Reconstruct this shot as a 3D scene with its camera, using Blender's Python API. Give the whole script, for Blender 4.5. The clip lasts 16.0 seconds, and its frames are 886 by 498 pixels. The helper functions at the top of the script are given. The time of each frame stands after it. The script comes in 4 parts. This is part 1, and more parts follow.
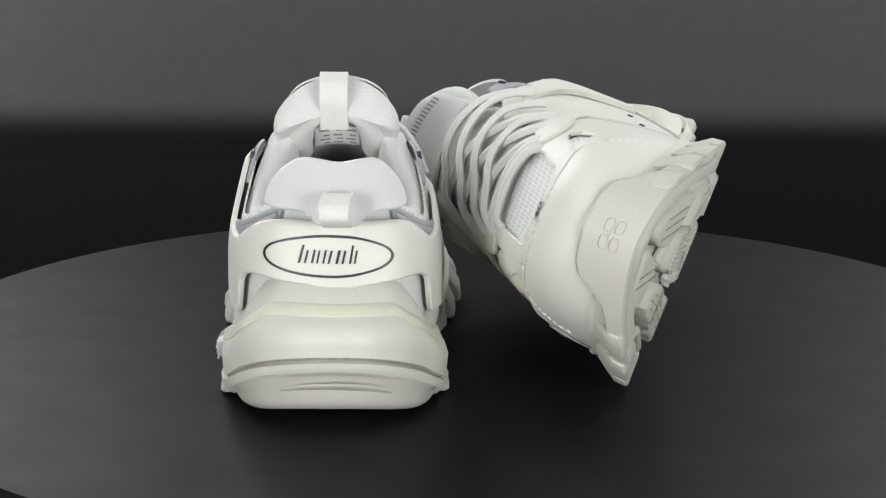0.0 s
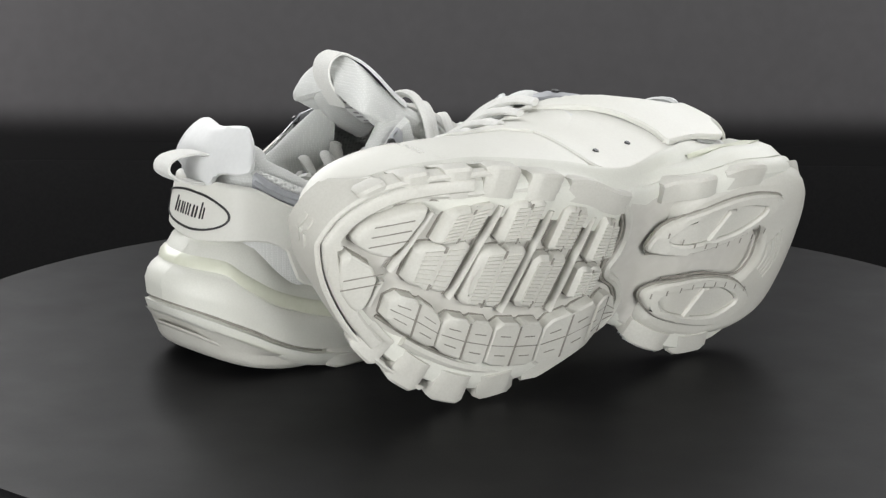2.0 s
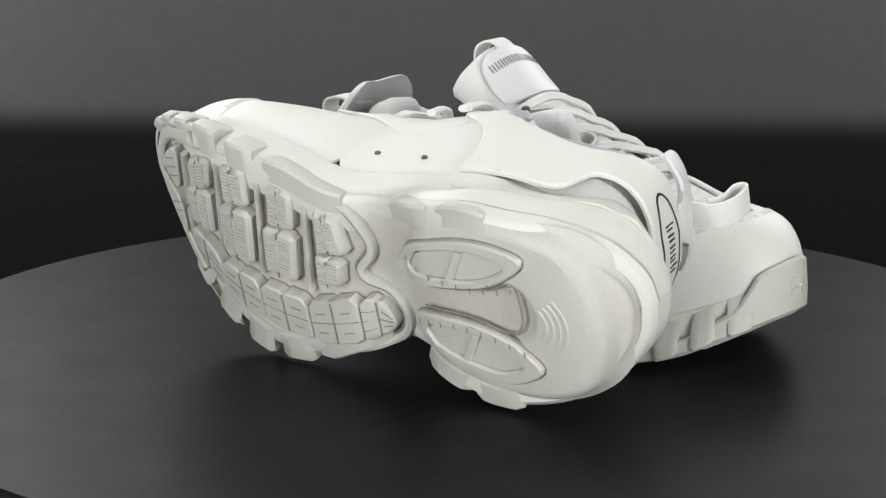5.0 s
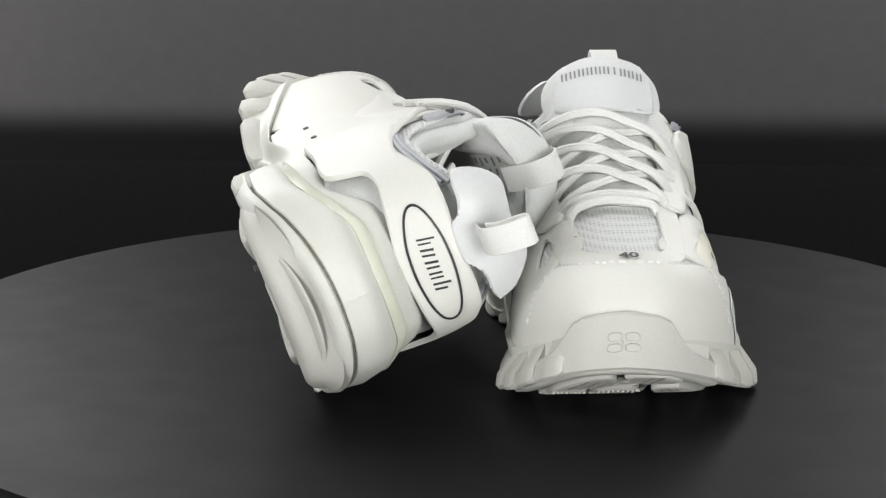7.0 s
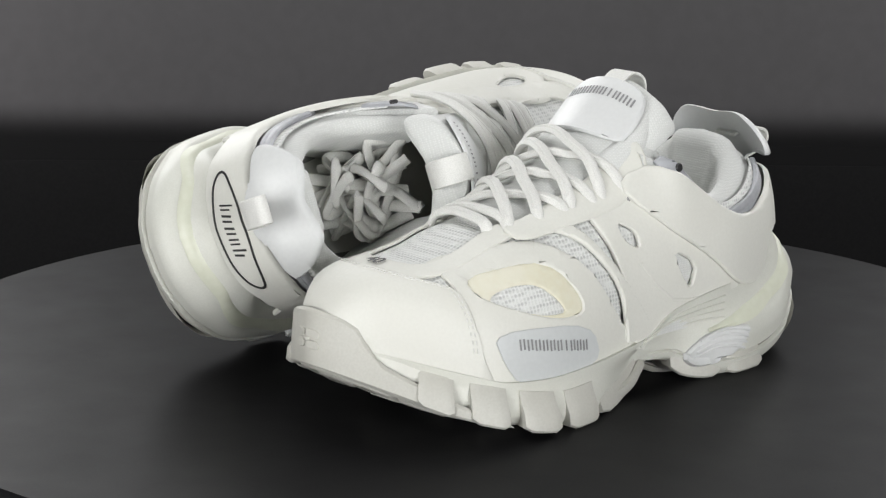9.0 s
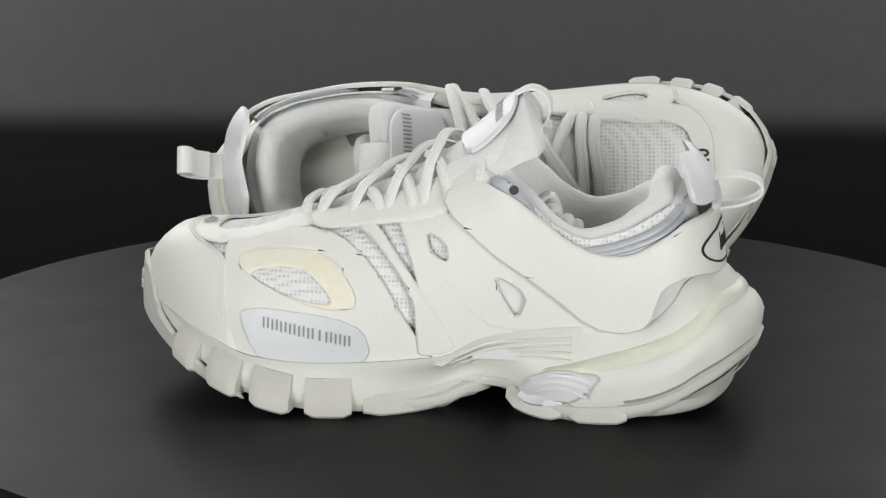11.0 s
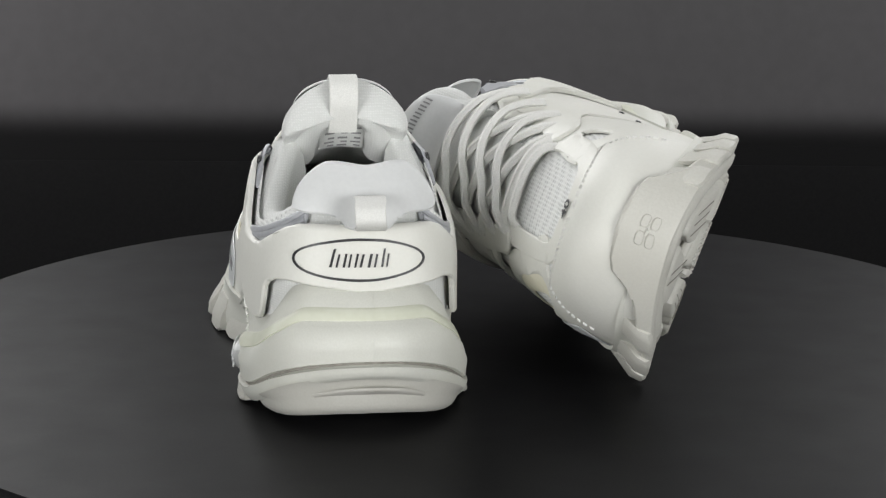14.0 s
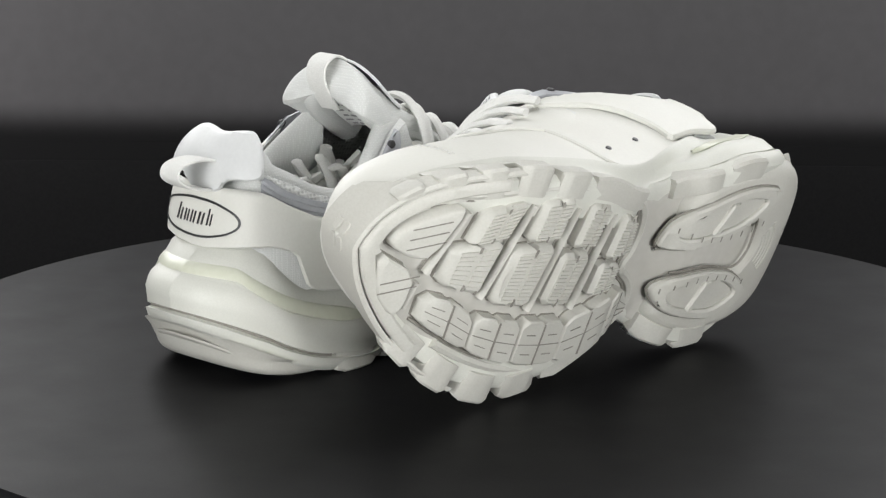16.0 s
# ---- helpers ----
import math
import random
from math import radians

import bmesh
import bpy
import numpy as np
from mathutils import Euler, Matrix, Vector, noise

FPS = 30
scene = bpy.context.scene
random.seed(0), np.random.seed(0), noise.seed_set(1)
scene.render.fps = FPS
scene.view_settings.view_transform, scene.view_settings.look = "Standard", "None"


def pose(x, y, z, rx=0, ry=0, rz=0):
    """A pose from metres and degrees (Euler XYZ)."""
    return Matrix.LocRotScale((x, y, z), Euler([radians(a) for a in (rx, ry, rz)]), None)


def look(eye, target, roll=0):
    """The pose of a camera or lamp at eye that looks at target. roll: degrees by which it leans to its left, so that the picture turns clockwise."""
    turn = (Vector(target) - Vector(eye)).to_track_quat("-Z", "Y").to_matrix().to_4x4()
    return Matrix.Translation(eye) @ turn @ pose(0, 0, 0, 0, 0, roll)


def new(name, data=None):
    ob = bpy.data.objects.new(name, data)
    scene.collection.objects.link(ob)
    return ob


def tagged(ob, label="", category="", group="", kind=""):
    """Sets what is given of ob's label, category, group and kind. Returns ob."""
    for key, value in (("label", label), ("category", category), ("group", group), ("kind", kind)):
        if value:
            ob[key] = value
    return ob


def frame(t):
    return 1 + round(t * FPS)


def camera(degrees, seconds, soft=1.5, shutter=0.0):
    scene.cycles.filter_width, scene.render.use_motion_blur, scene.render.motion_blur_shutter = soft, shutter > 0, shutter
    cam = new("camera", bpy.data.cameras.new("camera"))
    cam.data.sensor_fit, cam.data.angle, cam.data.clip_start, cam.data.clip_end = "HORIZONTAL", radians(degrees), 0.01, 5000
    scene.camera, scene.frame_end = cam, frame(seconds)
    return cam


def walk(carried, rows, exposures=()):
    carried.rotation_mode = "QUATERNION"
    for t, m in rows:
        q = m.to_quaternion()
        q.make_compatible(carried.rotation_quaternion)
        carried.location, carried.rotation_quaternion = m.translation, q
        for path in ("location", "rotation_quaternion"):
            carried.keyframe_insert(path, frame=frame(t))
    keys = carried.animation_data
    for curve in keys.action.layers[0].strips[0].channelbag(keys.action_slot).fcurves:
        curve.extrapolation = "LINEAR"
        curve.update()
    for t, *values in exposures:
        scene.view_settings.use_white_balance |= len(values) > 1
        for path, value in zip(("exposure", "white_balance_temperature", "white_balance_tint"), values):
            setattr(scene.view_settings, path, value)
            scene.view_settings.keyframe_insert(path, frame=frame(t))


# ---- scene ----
# One still camera before a turning display disc that carries a pair of sneakers.
cam = camera(21.25, 16.0, soft=1.3)
CAMERA_POSE = pose(0, -1.12, 0.3186, 90 - 13.508, 0, 0.754) @ pose(0, 0, 0, 0, 0, 0.297)
walk(cam, [(0, CAMERA_POSE), (16, CAMERA_POSE)],
     exposures=[(0, -0.04), (2, 0.10), (7, 0.07), (8.5, 0.0), (11, -0.20), (13.5, -0.20), (15, -0.04), (16, 0.10)])

SPIN = -25.2528          # the disc's turn, degrees a second


# ---- light ----
def area(name, eye, target, sx, sy, watts, colour=(1, 1, 1)):
    lamp = bpy.data.lights.new(name, "AREA")
    lamp.shape, lamp.size, lamp.size_y, lamp.energy, lamp.color = "RECTANGLE", sx, sy, watts, colour
    ob = new(name, lamp)
    ob.matrix_basis = look(eye, target)
    return ob


world = bpy.data.worlds.new("studio_air")
scene.world = world
world.use_nodes = True
world.node_tree.nodes["Background"].inputs[0].default_value = (0.9, 0.95, 1.0, 1)
world.node_tree.nodes["Background"].inputs[1].default_value = 0.02

area("softbox_overhead", (-0.05, 0.30, 1.25), (0, 0, 0), 1.0, 0.8, 8.5)
area("softbox_left", (-0.95, -1.45, 0.32), (0, 0, 0.06), 0.8, 0.8, 20)
area("softbox_right", (0.95, -1.45, 0.32), (0, 0, 0.06), 0.8, 0.8, 20.5)
area("softbox_back_left", (-0.75, 1.10, 0.76), (0, -0.1, 0.0), 1.1, 0.7, 15)
area("softbox_back_right", (0.75, 1.10, 0.74), (0, -0.1, 0.0), 1.1, 0.7, 9.5)
area("wall_lamp_left", (-0.80, 1.12, 0.02), (-0.56, 1.40, -0.09), 0.10, 0.10, 1.0, (1.0, 0.96, 0.97))
area("wall_lamp_right", (0.80, 1.12, 0.00), (0.58, 1.40, -0.11), 0.10, 0.10, 0.55, (1.0, 0.96, 0.97))



# ---- materials ----
def rgba(c):
    return (c, c, c, 1) if isinstance(c, (int, float)) else (*c, 1)


def material(name, colour, colour2=None, rough=0.6, scale=400.0, bump=0.1, metal=0.0, stain=None, pattern="noise",
             sheen=0.0, coat=0.0, depth=0.0004, subsurface=0.0, gloss=0.5, even=None):
    """A surface with grain at one scale and broad staining at another."""
    m = bpy.data.materials.new(name)
    m.use_nodes = True
    nt = m.node_tree
    bsdf = nt.nodes["Principled BSDF"]
    coord = nt.nodes.new("ShaderNodeTexCoord")
    grain = nt.nodes.new("ShaderNodeTexNoise" if pattern == "noise" else "ShaderNodeTexVoronoi")
    grain.inputs["Scale"].default_value = scale
    if even is not None:
        grain.inputs["Randomness"].default_value = even
    nt.links.new(coord.outputs["Object"], grain.inputs["Vector"])
    out = grain.outputs["Fac"] if pattern == "noise" else grain.outputs["Distance"]
    broad = nt.nodes.new("ShaderNodeTexNoise")
    broad.inputs["Scale"].default_value = 28.0
    broad.inputs["Detail"].default_value = 4.0
    nt.links.new(coord.outputs["Object"], broad.inputs["Vector"])
    mix = nt.nodes.new("ShaderNodeMix")
    mix.data_type = "RGBA"
    mix.inputs["A"].default_value = rgba(colour)
    mix.inputs["B"].default_value = rgba(colour2 if colour2 is not None else colour)
    ramp = nt.nodes.new("ShaderNodeMapRange")
    ramp.inputs["From Min"].default_value, ramp.inputs["From Max"].default_value = (0.35, 0.65) if pattern == "noise" else (0.15, 0.5)
    nt.links.new(out, ramp.inputs["Value"])
    nt.links.new(ramp.outputs[0], mix.inputs["Factor"])
    colour_out = mix.outputs["Result"]
    if stain is not None:
        mix2 = nt.nodes.new("ShaderNodeMix")
        mix2.data_type = "RGBA"
        mix2.inputs["B"].default_value = rgba(stain)
        r2 = nt.nodes.new("ShaderNodeMapRange")
        r2.inputs["From Min"].default_value, r2.inputs["From Max"].default_value = 0.45, 0.75
        r2.inputs["To Max"].default_value = 0.6
        nt.links.new(broad.outputs["Fac"], r2.inputs["Value"])
        nt.links.new(r2.outputs[0], mix2.inputs["Factor"])
        nt.links.new(colour_out, mix2.inputs["A"])
        colour_out = mix2.outputs["Result"]
    nt.links.new(colour_out, bsdf.inputs["Base Color"])
    rr = nt.nodes.new("ShaderNodeMapRange")
    rr.inputs["To Min"].default_value, rr.inputs["To Max"].default_value = max(rough - 0.07, 0.02), min(rough + 0.07, 1)
    nt.links.new(broad.outputs["Fac"], rr.inputs["Value"])
    nt.links.new(rr.outputs[0], bsdf.inputs["Roughness"])
    bsdf.inputs["Metallic"].default_value = metal
    bsdf.inputs["Specular IOR Level"].default_value = gloss
    bsdf.inputs["Sheen Weight"].default_value = sheen
    bsdf.inputs["Coat Weight"].default_value = coat
    if subsurface:
        bsdf.inputs["Subsurface Weight"].default_value = subsurface
        bsdf.inputs["Subsurface Radius"].default_value = (0.004, 0.004, 0.003)
    if bump:
        b = nt.nodes.new("ShaderNodeBump")
        b.inputs["Strength"].default_value, b.inputs["Distance"].default_value = bump, depth
        nt.links.new(out, b.inputs["Height"])
        nt.links.new(b.outputs[0], bsdf.inputs["Normal"])
    return m


RUBBER = material("outsole_rubber", (0.54, 0.535, 0.49), (0.51, 0.505, 0.46), 0.55, 900, 0.15, stain=(0.47, 0.46, 0.41))
# slightly darker rubber for the floor of the outsole's recesses
RECESS_RUBBER = material("recess_rubber", (0.52, 0.51, 0.47), (0.49, 0.48, 0.44), 0.65, 200, 0.05, stain=(0.45, 0.44, 0.39))
# dark tone of the lines and slots in the sole
GROOVE_DARK = material("groove_dark", (0.20, 0.19, 0.165), (0.26, 0.25, 0.22), 0.8, 300, 0.1)
FOAM = material("midsole_foam", (0.64, 0.645, 0.59), (0.61, 0.615, 0.56), 0.5, 1200, 0.12, stain=(0.58, 0.58, 0.515))
GEL = material("yellowed_gel", (0.655, 0.67, 0.560), (0.63, 0.645, 0.530), 0.35, 300, 0.05, stain=(0.68, 0.695, 0.575))
LEATHER = material("smooth_synthetic", (0.68, 0.68, 0.63), (0.66, 0.66, 0.61), 0.5, 700, 0.12, stain=(0.64, 0.635, 0.58))
PLASTIC = material("pearl_plastic", (0.63, 0.64, 0.635), (0.61, 0.62, 0.615), 0.42, 500, 0.05)
FABRIC = material("woven_lining", (0.70, 0.71, 0.69), (0.62, 0.63, 0.61), 0.85, 900, 0.5, sheen=0.3, pattern="voronoi", even=0.25)
# footbed colour carries the shade deep inside the shoe
INSOLE = material("footbed_shaded", (0.20, 0.205, 0.19), (0.17, 0.175, 0.16), 0.85, 500, 0.3, stain=(0.15, 0.15, 0.14))
MESH = material("open_mesh", (0.50, 0.505, 0.495), (0.72, 0.73, 0.71), 0.8, 520, 0.9, pattern="voronoi", depth=0.0008, even=0.12)
SILVER = material("silver_film", (0.40, 0.41, 0.43), (0.36, 0.37, 0.39), 0.45, 250, 0.05, metal=0.2)
PATCH = material("pale_grey_film", (0.58, 0.60, 0.60), (0.56, 0.58, 0.58), 0.4, 500, 0.03)
CREAM = material("yellowed_film", (0.72, 0.70, 0.56), (0.70, 0.67, 0.52), 0.45, 300, 0.05, stain=(0.74, 0.73, 0.66))
CORD = material("lace_cord", (0.74, 0.74, 0.71), (0.66, 0.66, 0.63), 0.75, 1800, 0.5)
INK = material("black_print", (0.02, 0.02, 0.022), (0.03, 0.03, 0.03), 0.4, 300, 0.0)
GREYINK = material("grey_print", (0.22, 0.22, 0.225), (0.26, 0.26, 0.26), 0.5, 300, 0.0)
DISC = material("satin_black_acrylic", (0.0065, 0.0065, 0.0072), (0.0085, 0.0085, 0.0092), 0.43, 900, 0.03, depth=0.0001, gloss=0.040)
BLACKCLOTH = material("black_cloth", (0.012, 0.012, 0.0123), (0.014, 0.014, 0.0143), 0.9, 300, 0.2, gloss=0.05)
WALLGREY = material("dark_grey_paper", (0.079, 0.0765, 0.079), (0.074, 0.0715, 0.074), 0.75, 60, 0.05)
WHITE = material("white_laminate", (0.8, 0.8, 0.79), (0.78, 0.78, 0.77), 0.4, 120, 0.03)


# added black strip; its alpha paints the soft fall-off from lit wall to dark
FADE_STRIP = bpy.data.materials.new("black_fade_strip")
FADE_STRIP.use_nodes = True
_t = FADE_STRIP.node_tree
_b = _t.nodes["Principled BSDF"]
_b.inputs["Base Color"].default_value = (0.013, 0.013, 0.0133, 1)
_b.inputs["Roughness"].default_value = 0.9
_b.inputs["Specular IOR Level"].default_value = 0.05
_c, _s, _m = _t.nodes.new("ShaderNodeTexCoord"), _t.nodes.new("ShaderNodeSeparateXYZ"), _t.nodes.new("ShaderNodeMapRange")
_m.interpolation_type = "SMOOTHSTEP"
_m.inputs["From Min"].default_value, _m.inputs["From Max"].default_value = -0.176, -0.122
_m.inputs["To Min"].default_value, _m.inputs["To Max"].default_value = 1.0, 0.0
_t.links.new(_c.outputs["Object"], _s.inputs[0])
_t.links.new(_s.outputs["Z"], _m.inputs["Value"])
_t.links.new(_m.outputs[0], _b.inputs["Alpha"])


# ---- mesh helpers ----
def part(name, bm, mat, parent=None, label="", smooth=True, flip=False):
    """Links a bmesh as one mesh object; flip mirrors it for the other foot."""
    if flip:
        for v in bm.verts:
            v.co.y = -v.co.y
        bmesh.ops.reverse_faces(bm, faces=bm.faces[:])
    me = bpy.data.meshes.new(name)
    bm.to_mesh(me)
    bm.free()
    if smooth:
        me.polygons.foreach_set("use_smooth", [True] * len(me.polygons))
        me.set_sharp_from_angle(angle=radians(42))
    me.materials.append(mat)
    ob = new(name, me)
    if parent is not None:
        ob.parent = parent
    if label:
        tagged(ob, label)
    return ob


def grid(bm, rows, closed_u=False, closed_v=False):
    """Faces over a table of points."""
    vs = [[bm.verts.new(q) for q in r] for r in rows]
    n, k = len(vs), len(vs[0])
    for i in range(n if closed_u else n - 1):
        for j in range(k if closed_v else k - 1):
            a, b, c, d = vs[i][j], vs[(i + 1) % n][j], vs[(i + 1) % n][(j + 1) % k], vs[i][(j + 1) % k]
            bm.faces.new((a, b, c, d))
    return vs


def fix(bm):
    bmesh.ops.remove_doubles(bm, verts=bm.verts[:], dist=1e-6)
    bmesh.ops.recalc_face_normals(bm, faces=bm.faces[:])
    return bm


def smooth_curve(xs, ys):
    """A smooth function through a few control values (cubic Hermite)."""
    xs, ys = np.array(xs, float), np.array(ys, float)
    d = np.diff(ys) / np.diff(xs)
    m = np.concatenate([[d[0]], np.where(d[:-1] * d[1:] > 0, 2 * d[:-1] * d[1:] / (d[:-1] + d[1:] + 1e-12), 0), [d[-1]]])

    def f(x):
        x = min(max(x, xs[0]), xs[-1])
        i = min(max(int(np.searchsorted(xs, x)) - 1, 0), len(xs) - 2)
        h = xs[i + 1] - xs[i]
        t = (x - xs[i]) / h
        return float((2 * t**3 - 3 * t**2 + 1) * ys[i] + (t**3 - 2 * t**2 + t) * h * m[i]
                     + (3 * t**2 - 2 * t**3) * ys[i + 1] + (t**3 - t**2) * h * m[i + 1])
    return f


def box(bm, x0, x1, y0, y1, z0, z1, bevel=0.0):
    vs = [bm.verts.new((x, y, z)) for z in (z0, z1) for y in (y0, y1) for x in (x0, x1)]
    fs = [bm.faces.new([vs[i] for i in q]) for q in
          ((0, 2, 3, 1), (4, 5, 7, 6), (0, 1, 5, 4), (2, 6, 7, 3), (0, 4, 6, 2), (1, 3, 7, 5))]
    if bevel:
        es = {e for f in fs for e in f.edges}
        bmesh.ops.bevel(bm, geom=list(es), offset=bevel, segments=2, affect="EDGES", profile=0.5)
    return vs


def rounded(poly, times=2, closed=True):
    """Corner-cut a polygon."""
    for _ in range(times):
        q = []
        n = len(poly)
        for i in range(n if closed else n - 1):
            a, b = poly[i], poly[(i + 1) % n]
            q.append((0.78 * a[0] + 0.22 * b[0], 0.78 * a[1] + 0.22 * b[1]))
            q.append((0.22 * a[0] + 0.78 * b[0], 0.22 * a[1] + 0.78 * b[1]))
        poly = q
    return poly


def sheet(poly, place, thick, step=0.005, holes=(), edge=0.0008):
    """A thick flexible panel: the outline poly in the surface's own two coordinates, laid on it by place(u, v, offset)."""
    bm = bmesh.new()
    if holes:
        loops = []
        for lp in (poly, *holes):
            vs = [bm.verts.new((a, b, 0)) for a, b in lp]
            loops += [bm.edges.new((vs[i], vs[(i + 1) % len(vs)])) for i in range(len(vs))]
        bmesh.ops.triangle_fill(bm, edges=loops, use_beauty=True, use_dissolve=False)
        # drop triangles inside holes
        def inside(pt, lp):
            c, n = False, len(lp)
            for i in range(n):
                (x1, y1), (x2, y2) = lp[i], lp[(i + 1) % n]
                if (y1 > pt[1]) != (y2 > pt[1]) and pt[0] < (x2 - x1) * (pt[1] - y1) / (y2 - y1) + x1:
                    c = not c
            return c
        bad = [f for f in bm.faces if any(inside(f.calc_center_median(), h) for h in holes) or not inside(f.calc_center_median(), poly)]
        bmesh.ops.delete(bm, geom=bad, context="FACES_ONLY")
    else:
        bm.faces.new([bm.verts.new((a, b, 0)) for a, b in poly])
    us = [a for a, _ in poly]
    ws = [b for _, b in poly]
    for lo, hi, no in ((min(us), max(us), (1, 0, 0)), (min(ws), max(ws), (0, 1, 0))):
        k = lo + step
        while k < hi - 0.2 * step:
            bmesh.ops.bisect_plane(bm, geom=bm.verts[:] + bm.edges[:] + bm.faces[:], dist=1e-7,
                                   plane_co=(k * no[0], k * no[1], 0), plane_no=no)
            k += step
    flat = {v: (v.co.x, v.co.y) for v in bm.verts}
    rim = [e for e in bm.edges if len(e.link_faces) == 1]
    # inward pull of the top rim for a soft edge
    pull = {}
    for e in rim:
        a, b = e.verts
        f = e.link_faces[0]
        d = Vector((b.co.x - a.co.x, b.co.y - a.co.y))
        n = Vector((-d.y, d.x))
        if n.length < 1e-12:
            continue
        n.normalize()
        c = f.calc_center_median()
        if (Vector((c.x, c.y)) - Vector((a.co.x, a.co.y))).dot(n) < 0:
            n = -n
        for v in (a, b):
            pull[v] = pull.get(v, Vector((0, 0))) + n
    low, mid = {}, {}
    for v, (a, b) in list(flat.items()):
        if v in pull:
            low[v] = bm.verts.new(place(a, b, 0.0))
            mid[v] = bm.verts.new(place(a, b, max(thick - edge, thick * 0.4)))
    for v, (a, b) in flat.items():
        if v in pull and pull[v].length > 1e-9:
            q = pull[v].normalized() * edge
            v.co = place(a + q.x, b + q.y, thick)
        else:
            v.co = place(a, b, thick)
    for e in rim:
        a, b = e.verts
        bm.faces.new((a, b, mid[b], mid[a]))
        bm.faces.new((mid[a], mid[b], low[b], low[a]))
    bmesh.ops.recalc_face_normals(bm, faces=bm.faces[:])
    bmesh.ops.triangulate(bm, faces=[f for f in bm.faces if len(f.verts) > 4])
    return bm


def tube(path, ry, rz, ups, sides=8, closed=False):
    """A cord along a path, half-width ry and half-thickness rz, with its flat side towards ups."""
    bm = bmesh.new()
    n = len(path)
    rows = []
    for i, q in enumerate(path):
        q = Vector(q)
        a = Vector(path[max(i - 1, 0)]) if not closed else Vector(path[i - 1])
        b = Vector(path[min(i + 1, n - 1)]) if not closed else Vector(path[(i + 1) % n])
        t = (b - a).normalized()
        up = Vector(ups[i] if isinstance(ups, list) else ups)
        side = t.cross(up).normalized()
        up = side.cross(t).normalized()
        rows.append([q + side * ry * math.cos(k * math.tau / sides) + up * rz * math.sin(k * math.tau / sides) for k in range(sides)])
    vs = grid(bm, rows, closed_u=closed, closed_v=True)
    if not closed:
        bm.faces.new(vs[0])
        bm.faces.new(vs[-1])
    return fix(bm)


def spline(points, n=10):
    """Catmull-Rom through a few points."""
    p = [Vector(q) for q in points]
    p = [2 * p[0] - p[1]] + p + [2 * p[-1] - p[-2]]
    out = []
    for i in range(1, len(p) - 2):
        for k in range(n):
            t = k / n
            out.append(0.5 * ((2 * p[i]) + (p[i + 1] - p[i - 1]) * t + (2 * p[i - 1] - 5 * p[i] + 4 * p[i + 1] - p[i + 2]) * t * t
                              + (3 * p[i] - p[i - 1] - 3 * p[i + 1] + p[i + 2]) * t**3))
    return out + [p[-2]]


# ---- the studio ----
def studio():
    bm = bmesh.new()
    n = 128
    prof = [(0.0, -0.012), (0.2875, -0.012), (0.2890, -0.0105), (0.2890, -0.0015), (0.2875, 0.0), (0.0, 0.0)]
    rows = [[(r * math.cos(a), r * math.sin(a), z) for a in (k * math.tau / n for k in range(n))] for r, z in prof]
    grid(bm, rows, closed_v=True)
    disc = part("turntable", fix(bm), DISC)
    tagged(disc, "round satin black display disc turning on a white table", "turntable")
    bm = bmesh.new()
    rows = [[(r * math.cos(a), r * math.sin(a), z) for a in (k * math.tau / 64 for k in range(64))]
            for r, z in ((0.0, -0.024), (0.12, -0.024), (0.12, -0.013), (0.0, -0.013))]
    grid(bm, rows, closed_v=True)
    part("base", fix(bm), WHITE, disc, "round white motor base")
    bm = bmesh.new()
    box(bm, -0.9, 0.9, -0.75, 0.12, -0.055, -0.024, 0.003)
    tagged(part("table", bm, WHITE), "white laminate table top under the turntable", "table")
    # black cloth hung low on the back wall
    bm = bmesh.new()
    top = -0.190
    prof = [(1.3975, top), (1.3925, top + 0.0005)] + [(1.392, z) for z in np.linspace(top - 0.004, -0.8, 14)]
    grid(bm, [[(x, a + 0.002 * math.sin(7 * x) * min(1, (top - b) * 8), b) for a, b in prof] for x in np.linspace(-1.6, 1.6, 33)])
    fix(bm)
    tagged(part("backdrop_cloth", bm, BLACKCLOTH), "black cloth hung low on the grey back wall", "backdrop", kind="structure")
    # unreal strip over the wall, painting its gradual darkening above the cloth
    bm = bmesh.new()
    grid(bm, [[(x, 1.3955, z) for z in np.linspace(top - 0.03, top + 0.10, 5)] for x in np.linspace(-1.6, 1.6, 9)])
    tagged(part("backdrop_fade", fix(bm), FADE_STRIP), "added black strip fading out upwards, for the wall's soft darkening", "backdrop", kind="structure")
    for nm, mat, b in (("wall_back", WALLGREY, (-2.2, 2.2, 1.4, 1.5, -0.8, 2.4)), ("wall_left", WALLGREY, (-2.3, -2.2, -2.4, 1.4, -0.8, 2.4)),
                       ("wall_right", WALLGREY, (2.2, 2.3, -2.4, 1.4, -0.8, 2.4)), ("wall_front", WALLGREY, (-2.2, 2.2, -2.5, -2.4, -0.8, 2.4)),
                       ("floor", WALLGREY, (-2.3, 2.3, -2.5, 1.5, -0.9, -0.8)), ("ceiling", WALLGREY, (-2.3, 2.3, -2.5, 1.5, 2.4, 2.5))):
        bm = bmesh.new()
        box(bm, *b)
        tagged(part(nm, bm, mat, smooth=False), "dark grey matt studio " + nm.split("_")[0], nm.split("_")[0], kind="structure")
    return disc


turntable = studio()


